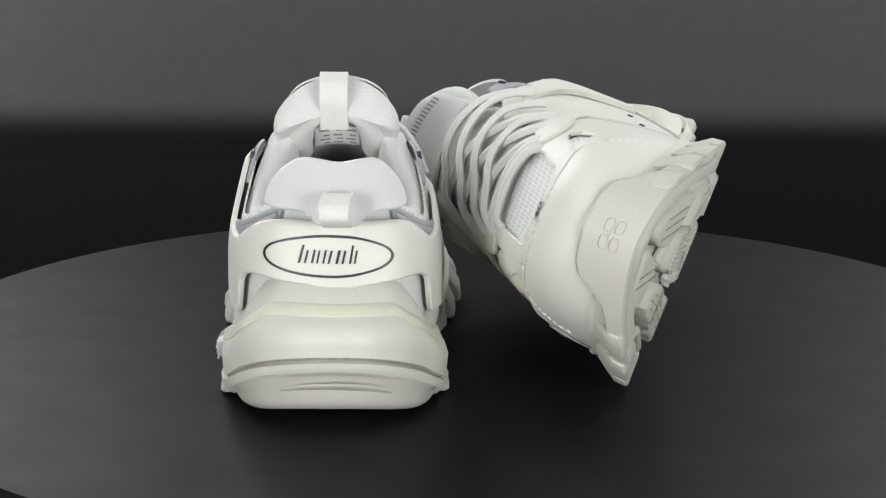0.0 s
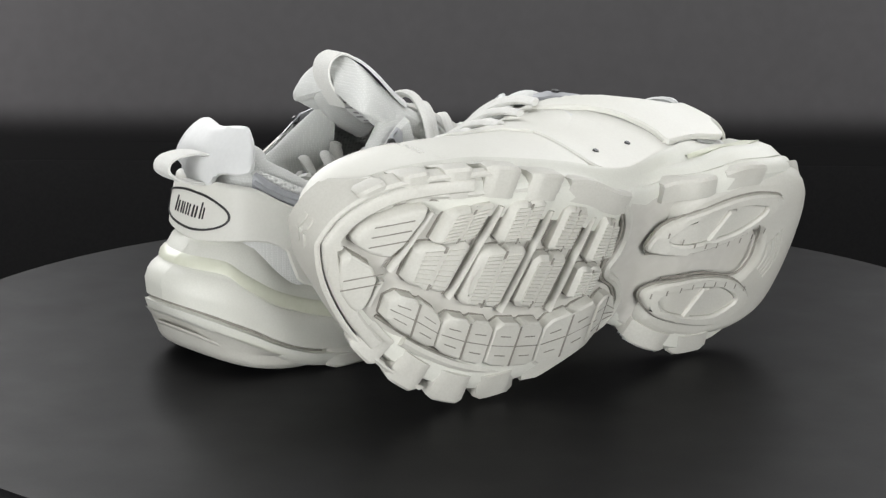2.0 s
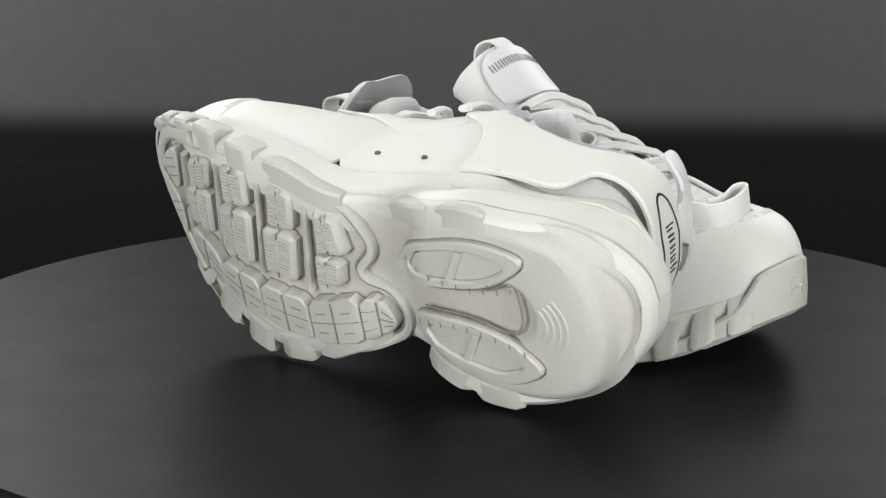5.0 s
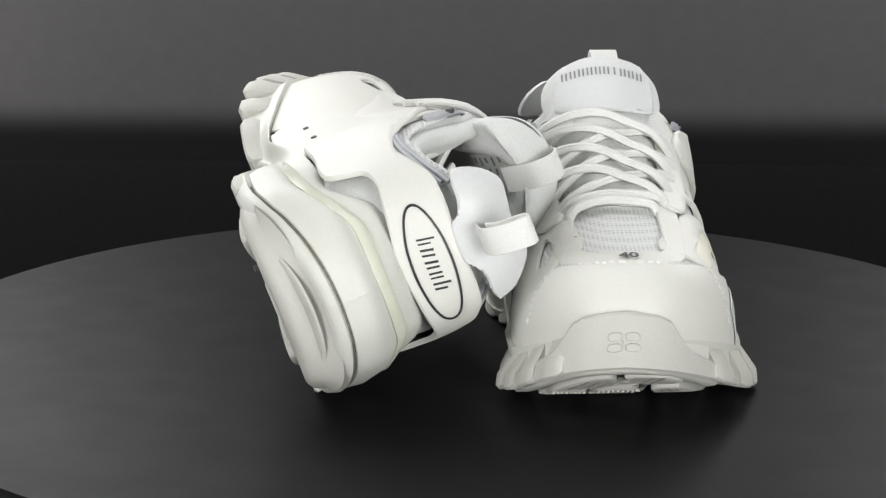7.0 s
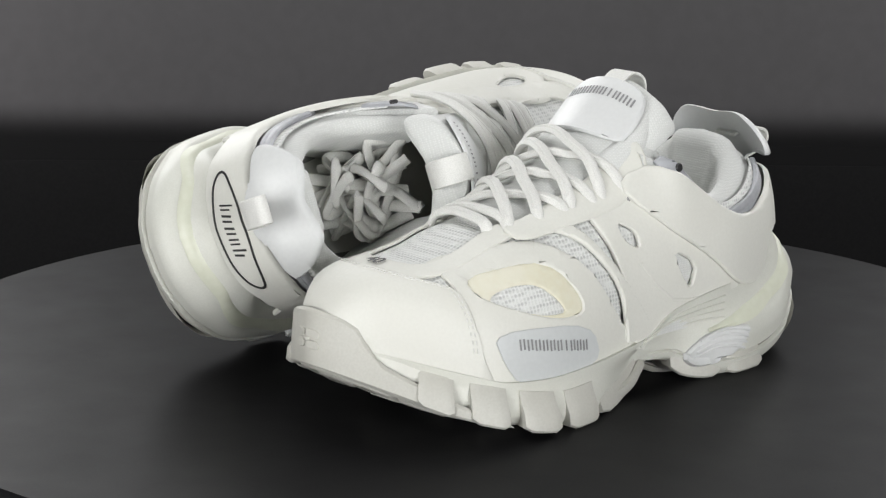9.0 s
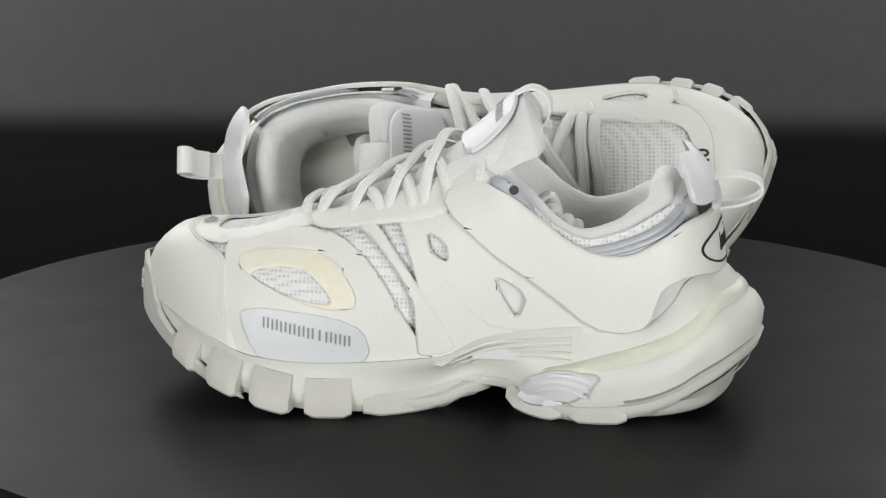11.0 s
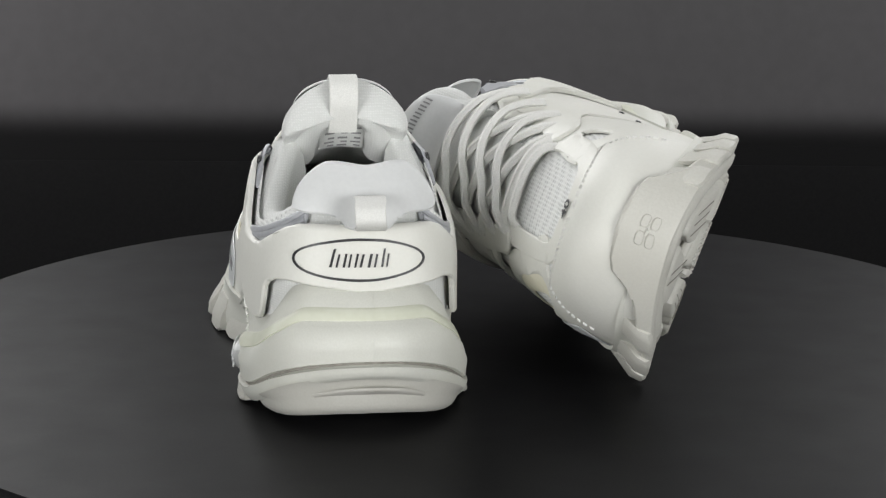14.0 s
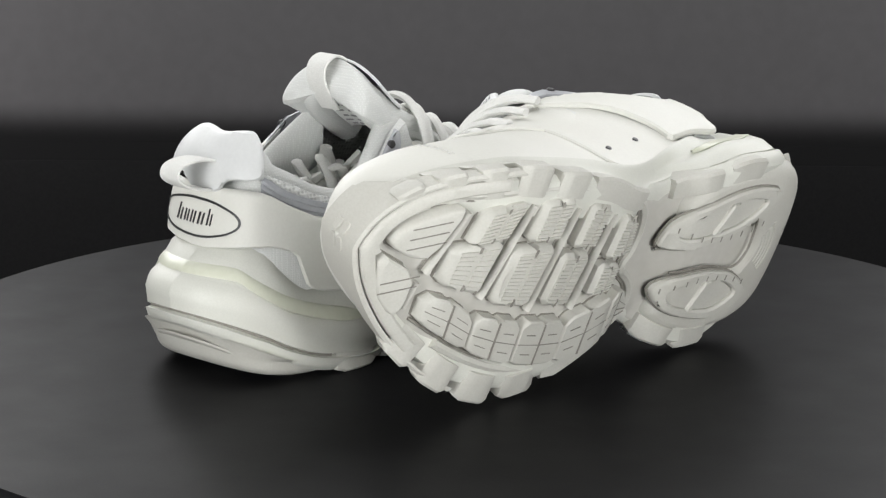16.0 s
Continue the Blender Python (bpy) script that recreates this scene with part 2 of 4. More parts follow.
# ---- the sneakers: x from heel to toe, y to the little toe's side, z up ----
SOLE_OUT = smooth_curve([0.006, 0.0075, 0.012, 0.025, 0.05, 0.08, 0.105, 0.135, 0.155, 0.18, 0.207, 0.232, 0.255, 0.272, 0.284, 0.291, 0.2945],
                        [0.0, 0.0120, 0.0232, 0.0390, 0.0518, 0.0555, 0.050, 0.0405, 0.047, 0.0585, 0.0625, 0.058, 0.047, 0.033, 0.018, 0.005, -0.006])
SOLE_IN = smooth_curve([0.006, 0.0075, 0.012, 0.025, 0.05, 0.08, 0.105, 0.135, 0.155, 0.18, 0.207, 0.232, 0.255, 0.272, 0.284, 0.291, 0.2945],
                       [0.0, 0.0100, 0.0195, 0.0335, 0.0452, 0.0480, 0.043, 0.0365, 0.0375, 0.046, 0.0495, 0.0505, 0.0465, 0.039, 0.0285, 0.0180, 0.007])
Z_BOTTOM = smooth_curve([0.006, 0.015, 0.025, 0.042, 0.066, 0.09, 0.108, 0.12, 0.138, 0.150, 0.168, 0.20, 0.22, 0.238, 0.255, 0.27, 0.285, 0.2945],
                        [0.0262, 0.0215, 0.0158, 0.008, 0.0015, 0.0, 0.003, 0.010, 0.010, 0.004, 0.0, 0.0008, 0.003, 0.007, 0.0125, 0.020, 0.028, 0.033])
Z_TOP = smooth_curve([0.006, 0.02, 0.032, 0.042, 0.055, 0.092, 0.115, 0.135, 0.15, 0.18, 0.21, 0.235, 0.255, 0.275, 0.2945],
                     [0.0640, 0.0640, 0.061, 0.051, 0.0445, 0.043, 0.0395, 0.0335, 0.0275, 0.0245, 0.0235, 0.025, 0.031, 0.0385, 0.045])

Z_TOP_IN = smooth_curve([0.006, 0.02, 0.032, 0.042, 0.055, 0.075, 0.092, 0.115, 0.135, 0.15, 0.165, 0.18, 0.21, 0.235, 0.255, 0.275, 0.2945],
                        [0.0640, 0.0640, 0.061, 0.051, 0.0435, 0.0390, 0.0345, 0.0265, 0.0185, 0.0150, 0.0150, 0.0175, 0.0215, 0.025, 0.031, 0.0385, 0.045])


def z_top(x, side):
    """The midsole's upper edge, lower along the arch on the inner side."""
    return Z_TOP(x) if side > 0 else Z_TOP_IN(x)


def outline(n=90):
    """The sole's plan, once round: heel, outer side, toe, inner side."""
    xs = [0.006 + 0.2885 * (1 - math.cos(math.pi * k / n)) / 2 for k in range(n + 1)]
    ring = [(x, SOLE_OUT(x)) for x in xs] + [(x, -SOLE_IN(x)) for x in reversed(xs)]
    q = [ring[0]]
    for a in ring[1:]:
        if math.hypot(a[0] - q[-1][0], a[1] - q[-1][1]) > 4e-4:
            q.append(a)
    return q


RING = outline()


def ring_normals(ring):
    n = len(ring)
    out = []
    for i in range(n):
        (x0, y0), (x1, y1) = ring[i - 2], ring[(i + 2) % n]
        d = math.hypot(x1 - x0, y1 - y0) or 1
        out.append((-(y1 - y0) / d, (x1 - x0) / d))
    return out


RING_N = ring_normals(RING)


U_STEPS = [0.0, 0.06, 0.17, 0.20, 0.23, 0.42, 0.58, 0.66, 0.78, 0.9, 1.0]
INSET_FORE = [0.007, 0.0025, 0.0015, 0.0012, 0.001, 0.001, 0.0018, 0.0025, 0.0035, 0.005, 0.007]
INSET_HEEL = [0.0035, 0.0006, -0.0008, 0.0036, 0.0002, -0.0006, 0.0012, 0.0045, 0.006, 0.008, 0.012]


def sole_inset(x, u, side=1):
    k = min(max((0.135 - x) / 0.03, 0), 1)
    d = (1 - k) * float(np.interp(u, U_STEPS, INSET_FORE)) + k * float(np.interp(u, U_STEPS, INSET_HEEL))
    back = min(max((0.040 - x) / 0.030, 0), 1)
    d += back * 0.009 * max(u - 0.5, 0) / 0.5
    goal = (SOLE_OUT(x) - UP_OUT(x) if side > 0 else SOLE_IN(x) - UP_IN(x)) - 0.0045
    f = min(max((u - 0.35) / 0.65, 0), 1) * min(max((x - 0.055) / 0.04, 0), 1)
    return d + (goal - d) * f * f * (3 - 2 * f) if goal < d else d


def sole_point(i, z=None, u=None, off=0.0):
    """A point of the sole's side wall at the outline's place i."""
    (x, y), (nx, ny) = RING[i], RING_N[i]
    zb, zt = Z_BOTTOM(x), z_top(x, 1 if y >= 0 else -1)
    if u is None:
        u = min(max((z - zb) / (zt - zb), 0), 1)
    d = sole_inset(x, u, 1 if y >= 0 else -1) - off
    return Vector((x - nx * d, y - ny * d, zb + (zt - zb) * u if z is None else z))


ARC = [0.0]
for _a, _b in zip(RING, RING[1:]):
    ARC.append(ARC[-1] + math.hypot(_b[0] - _a[0], _b[1] - _a[1]))
TOE = max(range(len(RING)), key=lambda i: RING[i][0])


def ring_place(arc):
    """Point and outward normal of the outline at an arc length counted from the heel by the outer side."""
    total = ARC[-1]
    arc = arc % total
    i = min(max(int(np.searchsorted(ARC, arc)) - 1, 0), len(RING) - 2)
    t = (arc - ARC[i]) / max(ARC[i + 1] - ARC[i], 1e-9)
    a, b = RING[i], RING[i + 1]
    na, nb = RING_N[i], RING_N[i + 1]
    n = Vector((na[0] * (1 - t) + nb[0] * t, na[1] * (1 - t) + nb[1] * t, 0)).normalized()
    return Vector((a[0] * (1 - t) + b[0] * t, a[1] * (1 - t) + b[1] * t, 0)), n


def arc_of(x, side):
    """Arc length at which the outline passes x on one side."""
    if side > 0:
        return float(np.interp(x, [RING[i][0] for i in range(TOE + 1)], ARC[:TOE + 1]))
    back = list(range(len(RING) - 1, TOE - 1, -1))
    return float(np.interp(x, [RING[i][0] for i in back], [ARC[i] for i in back]))


def on_sole(side, base=0.0):
    """Placer for outlines on the sole's side wall (x, z)."""
    def f(x, z, off):
        p, n = ring_place(arc_of(x, side))
        zb, zt = Z_BOTTOM(p.x), z_top(p.x, side)
        d = sole_inset(p.x, min(max((z - zb) / (zt - zb), 0), 1), side) - off - base
        return Vector((p.x - n.x * d, p.y - n.y * d, z))
    return f


def loft_rings(rings, cap_low=True, cap_top=True):
    bm = bmesh.new()
    vs = grid(bm, rings, closed_v=True)
    if cap_low:
        bm.faces.new(list(reversed(vs[0])))
    if cap_top:
        bm.faces.new(vs[-1])
    return fix(bm)


# upper: section height, half-widths and squareness along the shoe
UP_TOP = smooth_curve([0.03, 0.118, 0.128, 0.14, 0.16, 0.178, 0.197, 0.218, 0.234, 0.250, 0.264, 0.275, 0.2835, 0.2890, 0.2915, 0.2925],
                      [0.17, 0.143, 0.125, 0.1145, 0.1015, 0.0935, 0.0865, 0.0815, 0.0760, 0.0725, 0.0712, 0.0692, 0.0635, 0.0560, 0.049, 0.044])
UP_OUT = smooth_curve([0.033, 0.035, 0.040, 0.050, 0.065, 0.09, 0.12, 0.15, 0.18, 0.205, 0.23, 0.25, 0.268, 0.281, 0.289, 0.2925],
                      [0.001, 0.017, 0.0275, 0.037, 0.043, 0.0475, 0.0480, 0.049, 0.0525, 0.054, 0.0515, 0.044, 0.0325, 0.0185, 0.006, -0.005])
UP_IN = smooth_curve([0.033, 0.035, 0.040, 0.050, 0.065, 0.09, 0.12, 0.15, 0.18, 0.205, 0.23, 0.25, 0.268, 0.281, 0.289, 0.2925],
                     [0.001, 0.016, 0.0250, 0.032, 0.0365, 0.0395, 0.0400, 0.040, 0.0435, 0.0450, 0.0455, 0.0415, 0.0345, 0.0255, 0.0155, 0.006])
SQUARE = smooth_curve([0.03, 0.12, 0.15, 0.19, 0.23, 0.26, 0.2925], [3.6, 2.4, 2.4, 2.4, 2.6, 3.1, 3.2])


def z_base(x, side=1):
    return max(z_top(x, side) - 0.010, Z_BOTTOM(x) + 0.006)


def section(x, s):
    """The upper's skin: s from 0 (outer base) over the ridge (1) to 2 (inner base)."""
    zt, n = UP_TOP(x), SQUARE(x)
    a = min(max(s, 0), 2) * math.pi / 2
    c, d = math.cos(a), math.sin(a)
    zb = z_base(x, 1 if c >= 0 else -1)
    mid = 0.5 * (UP_OUT(x) - UP_IN(x))
    half = 0.5 * (UP_OUT(x) + UP_IN(x))
    y = mid + math.copysign(half * abs(c) ** (2 / n), c)
    return Vector((x, y, zb + (zt - zb) * abs(d) ** (2 / n)))


def skin(x, s, off):
    """A point off the skin by a distance along its normal."""
    e = 1e-3
    p = section(x, s)
    du = section(x + e, s) - section(x - e, s)
    dv = section(x, min(s + 0.01, 2)) - section(x, max(s - 0.01, 0))
    n = dv.cross(du)
    if n.length < 1e-12:
        return p
    n.normalize()
    if n.dot(Vector((0, p.y - 0.5 * (UP_OUT(x) - UP_IN(x)), (p.z - 0.04) * 0.5))) < 0:
        n = -n
    return p + n * off


def s_of_z(x, z, side):
    zb, zt, n = z_base(x, side), UP_TOP(x), SQUARE(x)
    u = min(max((z - zb) / (zt - zb), 0.0), 1.0)
    s = math.asin(u ** (n / 2)) / (math.pi / 2)
    return s if side > 0 else 2 - s


def on_side(side, base=0.0):
    """Placer for outlines drawn in side view (x, z)."""
    return lambda x, z, off: skin(x, s_of_z(x, z, side), off + base)


def on_top(base=0.0):
    """Placer for outlines drawn from above (x, y)."""
    def f(x, y, off):
        mid, half, n = 0.5 * (UP_OUT(x) - UP_IN(x)), 0.5 * (UP_OUT(x) + UP_IN(x)), SQUARE(x)
        c = max(-1.0, min(1.0, (y - mid) / max(half, 1e-4)))
        a = math.acos(math.copysign(abs(c) ** (n / 2), c))
        return skin(x, a / (math.pi / 2), off + base)
    return f


# heel wrap: plan curve by arc length from the middle of the heel
HEEL = []
for _k in range(400):
    _x = 0.033 + 0.14 * (_k / 399) ** 2
    HEEL.append((_x, UP_OUT(_x)))
HEEL[0] = (0.033, 0.0)
HEEL_S = [0.0]
for _a, _b in zip(HEEL, HEEL[1:]):
    HEEL_S.append(HEEL_S[-1] + math.hypot(_b[0] - _a[0], _b[1] - _a[1]))
HEEL_X = [q[0] for q in HEEL]
HEEL_Y = [q[1] for q in HEEL]


def heel_plan(s):
    a = abs(s)
    x, y = float(np.interp(a, HEEL_S, HEEL_X)), float(np.interp(a, HEEL_S, HEEL_Y))
    x2, y2 = float(np.interp(a + 0.004, HEEL_S, HEEL_X)), float(np.interp(a + 0.004, HEEL_S, HEEL_Y))
    x1, y1 = float(np.interp(max(a - 0.004, 0), HEEL_S, HEEL_X)), float(np.interp(max(a - 0.004, 0), HEEL_S, HEEL_Y))
    if a < 0.004:
        nx, ny = -1.0, 0.10 * a / 0.004
    else:
        nx, ny = -(y2 - y1), (x2 - x1)
    d = math.hypot(nx, ny)
    sg = 1 if s >= 0 else -1
    if sg < 0:
        y *= UP_IN(x) / max(UP_OUT(x), 1e-5)
    return Vector((x, y * sg, 0)), Vector((nx / d, ny / d * sg, 0))


def lean(z):
    """How far the heel wall leans in with height."""
    return 0.0 if z < 0.06 else -5.4 * (z - 0.06) ** 2


def on_heel(base=0.0):
    """Placer for outlines on the heel's wrap: arc length s and height z; it runs over into the upper's skin further forward."""
    def f(s, z, off):
        p, n = heel_plan(s)
        q = p + n * (off + base + lean(z))
        q.z = z
        k = min(max((abs(s) - 0.085) / 0.035, 0), 1)
        if k > 0:
            k = k * k * (3 - 2 * k)
            q = q.lerp(skin(p.x, s_of_z(p.x, z, 1 if s > 0 else -1), off + base), k)
        return q
    return f


RIM = smooth_curve([0.0, 0.022, 0.030, 0.045, 0.062, 0.078, 0.09, 0.105, 0.12, 0.135],
                   [0.106, 0.104, 0.099, 0.0945, 0.0875, 0.0845, 0.0885, 0.1005, 0.112, 0.119])


TREAD = smooth_curve([0.006, 0.02, 0.035, 0.055, 0.10, 0.112, 0.122, 0.138, 0.148, 0.165, 0.20, 0.22, 0.238, 0.255, 0.27, 0.285, 0.2945],
                     [0.0128, 0.0070, 0.0026, 0.0004, 0.0, 0.002, 0.006, 0.006, 0.002, 0.0, 0.0, 0.002, 0.006, 0.0115, 0.019, 0.027, 0.031])
TONGUE_Z = smooth_curve([0.1165, 0.1225, 0.139, 0.16, 0.178, 0.197, 0.215], [0.1395, 0.1350, 0.1200, 0.1065, 0.097, 0.0885, 0.082])


def under(depth):
    """Placer for tread pieces: drawn from below, standing out from a recess of some depth."""
    return lambda x, y, off: Vector((x, y, TREAD(x) + depth - off))


def lug(side, x0, x1, height, out, n=7):
    """A lug on the sole's rim."""
    bm = bmesh.new()
    a0, a1 = arc_of(x0, side), arc_of(x1, side)
    rows = []
    for k in range(n):
        t = k / (n - 1)
        p, q = ring_place(a0 + (a1 - a0) * t)
        e = 0.0012 if k in (0, n - 1) else 0.0
        zb = TREAD(p.x)
        prof = ((-0.0105, 0.004), (-0.0095, e), (out - 0.0012 - e, e), (out - e, 0.0012 + e), (out - 0.0006 - e, height * 0.4),
                (out * 0.3 - 0.0008 - e, height * 0.75), (-0.0022, height), (-0.0100, height))
        rows.append([Vector((p.x + q.x * d, p.y + q.y * d, zb + z)) for d, z in prof])
    vs = grid(bm, rows, closed_v=True)
    bm.faces.new(vs[0])
    bm.faces.new(vs[-1])
    return fix(bm)


def disc_mesh(c, n, r, h=0.0008, seg=16):
    """A small round plate at c facing n."""
    bm = bmesh.new()
    n = Vector(n).normalized()
    a = n.orthogonal().normalized()
    b = n.cross(a)
    rows = []
    for rr, z in ((0.0, h), (r * 0.8, h), (r, h * 0.4), (r, -0.001)):
        rows.append([Vector(c) + a * rr * math.cos(t) + b * rr * math.sin(t) + n * z for t in (k * math.tau / seg for k in range(seg))])
    grid(bm, rows, closed_v=True)
    return fix(bm)


def ring_mesh(place, cu, cv, ru, rv, width, thick, seg=56):
    """An oval printed line on a surface."""
    bm = bmesh.new()
    rows = []
    for k in range(seg):
        t = k * math.tau / seg
        c, s = math.cos(t), math.sin(t)
        rows.append([place(cu + (ru - width) * c, cv + (rv - width) * s, 0), place(cu + (ru - width) * c, cv + (rv - width) * s, thick),
                     place(cu + ru * c, cv + rv * s, thick), place(cu + ru * c, cv + rv * s, 0)])
    grid(bm, rows, closed_u=True)
    return fix(bm)


def bars(place, items, thick):
    """Print marks: slanted quads on a surface, each ((u, v) of four corners)."""
    bm = bmesh.new()
    for q in items:
        lo = [bm.verts.new(place(a, b, 0.0)) for a, b in q]
        hi = [bm.verts.new(place(a, b, thick)) for a, b in q]
        bm.faces.new(hi)
        for i in range(4):
            bm.faces.new((lo[i], lo[(i + 1) % 4], hi[(i + 1) % 4], hi[i]))
    return fix(bm)


def strap(points, width, thick, across=(0, 1, 0)):
    """A flat webbing strap along a path."""
    path = spline(points, 8)
    bm = bmesh.new()
    rows = []
    w = Vector(across).normalized()
    for i, q in enumerate(path):
        t = (path[min(i + 1, len(path) - 1)] - path[max(i - 1, 0)]).normalized()
        n = t.cross(w).normalized()
        h, e = width / 2, thick / 2
        rows.append([q + w * a + n * b for a, b in ((-h, -e), (h, -e), (h + e * 0.6, 0), (h, e), (-h, e), (-h - e * 0.6, 0))])
    vs = grid(bm, rows, closed_v=True)
    bm.faces.new(vs[0])
    bm.faces.new(vs[-1])
    return fix(bm)


def digits(text, size, place, mirror):
    """Printed digits in the built-in font, laid on a surface."""
    cu = bpy.data.curves.new("digits", "FONT")
    cu.body, cu.size, cu.align_x, cu.align_y, cu.resolution_u = text, size, "CENTER", "CENTER", 3
    cu.offset = size * 0.03
    ob = bpy.data.objects.new("digits", cu)
    scene.collection.objects.link(ob)
    me = bpy.data.meshes.new_from_object(ob.evaluated_get(bpy.context.evaluated_depsgraph_get()))
    bm = bmesh.new()
    bm.from_mesh(me)
    bpy.data.objects.remove(ob)
    bpy.data.curves.remove(cu)
    bpy.data.meshes.remove(me)
    for v in bm.verts:
        v.co = place(-v.co.y, v.co.x * (-1 if mirror else 1), 0)
    return bm


def sneaker(flip, label):
    shoe = new("sneaker")
    tagged(shoe, label, "sneaker", "pair of sneakers")

    def P(name, bm, mat, parent=shoe, lab="", smooth=True):
        ob = part(name, bm, mat, parent, lab, smooth, flip)
        return tagged(ob, kind="stuff") if name in ("slot", "ribs", "print_bar") else ob

    # thin dark plate, slightly wider than the tread piece it backs
    def dark_outline(poly, parent, grow=0.0010, depth=0.0047):
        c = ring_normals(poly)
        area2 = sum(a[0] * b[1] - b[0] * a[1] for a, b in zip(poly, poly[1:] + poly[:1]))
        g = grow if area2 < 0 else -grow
        P("dark_line", sheet([(x + a * g, y + b * g) for (x, y), (a, b) in zip(poly, c)], under(depth), 0.0008, 0.012, edge=0.0002), GROOVE_DARK, parent)

    # ---- sole ----
    levels = [0.0, 0.03, 0.06, 0.12, 0.17, 0.20, 0.23, 0.30, 0.36, 0.42, 0.52, 0.58, 0.62, 0.66, 0.72, 0.78, 0.84, 0.9, 0.96, 1.0]
    n = len(RING)
    rings = [[sole_point(i, u=u) for i in range(n)] for u in levels]
    rings.append([q + Vector((-RING_N[i][0], -RING_N[i][1], 0)) * 0.006 - Vector((0, 0, 0.001)) for i, q in enumerate(rings[-1])])
    rings.insert(0, [q - Vector((RING_N[i][0], RING_N[i][1], 0)) * 0.013 + Vector((0, 0, 0.0015)) for i, q in enumerate(rings[0])])
    mid = P("midsole", loft_rings(rings, cap_low=False), FOAM, lab="off-white moulded foam midsole")
    inner = [(q[0] - m[0] * 0.0045, q[1] - m[1] * 0.0045) for q, m in zip(RING, RING_N)][::2]
    out = P("outsole", sheet(inner, lambda x, y, off: Vector((x, y, max(TREAD(x) + 0.0060, Z_BOTTOM(x) - 0.002) - off)), 0.0015, 0.012), RECESS_RUBBER,
            lab="pale grey rubber outsole with a deep tread")

    # heel bottom piece, inset below the flare
    hb = [(0.0165, 0.004), (0.0180, 0.020), (0.0240, 0.0350), (0.036, 0.0440), (0.054, 0.0490), (0.085, 0.0505), (0.108, 0.042), (0.117, 0.036), (0.114, 0.022), (0.060, 0.016),
          (0.052, 0.004), (0.055, -0.008), (0.062, -0.010), (0.115, -0.012), (0.117, -0.028), (0.105, -0.036), (0.085, -0.042), (0.055, -0.0435), (0.035, -0.0390), (0.0240, -0.0280), (0.0185, -0.014)]
    pad_ring = rounded(hb, 2)
    pad_n = ring_normals(pad_ring)
    bevel = lambda d, h: [Vector((x - a * d, y - b * d, TREAD(x - a * d) + h)) for (x, y), (a, b) in zip(pad_ring, pad_n)]
    def flare(d, h):
        ring = []
        for (x, y), (a, b) in zip(pad_ring, pad_n):
            k = d * max(0.1, 1 - x / 0.07)
            ring.append(Vector((x + a * k, y + b * k, max(TREAD(x) + 0.0085, Z_BOTTOM(x + a * k) + h))))
        return ring
    hp = P("heel_pad", loft_rings([bevel(0.0060, 0.0006), bevel(0.0042, 0.0010), bevel(0.0024, 0.0022), bevel(0.0010, 0.0042), bevel(0.0002, 0.0068), flare(0.0012, -0.0030), flare(0.0034, 0.0005), flare(0.0075, 0.0030)], cap_low=False, cap_top=False), RUBBER, out)
    P("heel_face", sheet([(x - a * 0.0049, y - b * 0.0049) for (x, y), (a, b) in zip(pad_ring, pad_n)], under(0.002), 0.0013, 0.005, edge=0.0003), RUBBER, hp)
    # raised rim round the toe
    toe_i = [i for i in range(len(RING)) if RING[i][0] > (0.262 if RING[i][1] > 0 else 0.240)]
    rim = [(RING[i][0] - RING_N[i][0] * 0.0002, RING[i][1] - RING_N[i][1] * 0.0002) for i in toe_i]
    rim += [(RING[i][0] - RING_N[i][0] * 0.0062, RING[i][1] - RING_N[i][1] * 0.0062) for i in reversed(toe_i)]
    P("toe_rim", sheet(rim, under(0.006), 0.0072, 0.008, edge=0.0012), RUBBER, out)
    # crescents under the heel
    for nm, poly in (("tread_pad", [(0.1270, -0.0050), (0.1158, -0.0225), (0.0870, -0.0320), (0.0690, -0.0340), (0.0495, -0.0312), (0.0520, -0.0235), (0.0702, -0.0105), (0.0936, -0.0048), (0.1200, -0.0015)]),
                     ("tread_pad", [(0.1200, 0.0195), (0.1121, 0.0128), (0.0869, 0.0105), (0.0640, 0.0140), (0.0476, 0.0248), (0.0485, 0.0312), (0.0650, 0.0405), (0.0862, 0.0380), (0.1075, 0.0319), (0.1150, 0.0270)])):
        cx = sum(a for a, _ in poly) / len(poly)
        cy = sum(b for _, b in poly) / len(poly)
        small = rounded([(cx + (a - cx) * 0.74, cy + (b - cy) * 0.62) for a, b in poly], 2)
        crescent = P(nm, sheet(rounded(poly, 2), under(0.002), 0.0042, 0.006, (small,), edge=0.0010), RUBBER, out)
        dark_outline(rounded(poly, 2), crescent, 0.0009, 0.0012)
        P("tread_inset", sheet(small, under(0.0010), 0.0012, 0.006, edge=0.0004), RUBBER, crescent)
        bar = [(cx - 0.0060, cy - 0.008), (cx - 0.0015, cy - 0.008), (cx + 0.0065, cy + 0.008), (cx + 0.0020, cy + 0.008)]
        P("tread_rib", sheet(bar, under(0.0010), 0.0030, 0.006, edge=0.0008), RUBBER, crescent)
        ticks = []
        sgn = -1 if cy < 0 else 1
        for k in range(9):
            x = cx - 0.030 + 0.0075 * k
            y = cy + (-sgn) * (0.0105 - 0.0060 * ((x - cx) / 0.032) ** 2)
            ticks.append(((x - 0.0003, y - 0.0014), (x + 0.0003, y - 0.0014), (x + 0.0003, y + 0.0014), (x - 0.0003, y + 0.0014)))
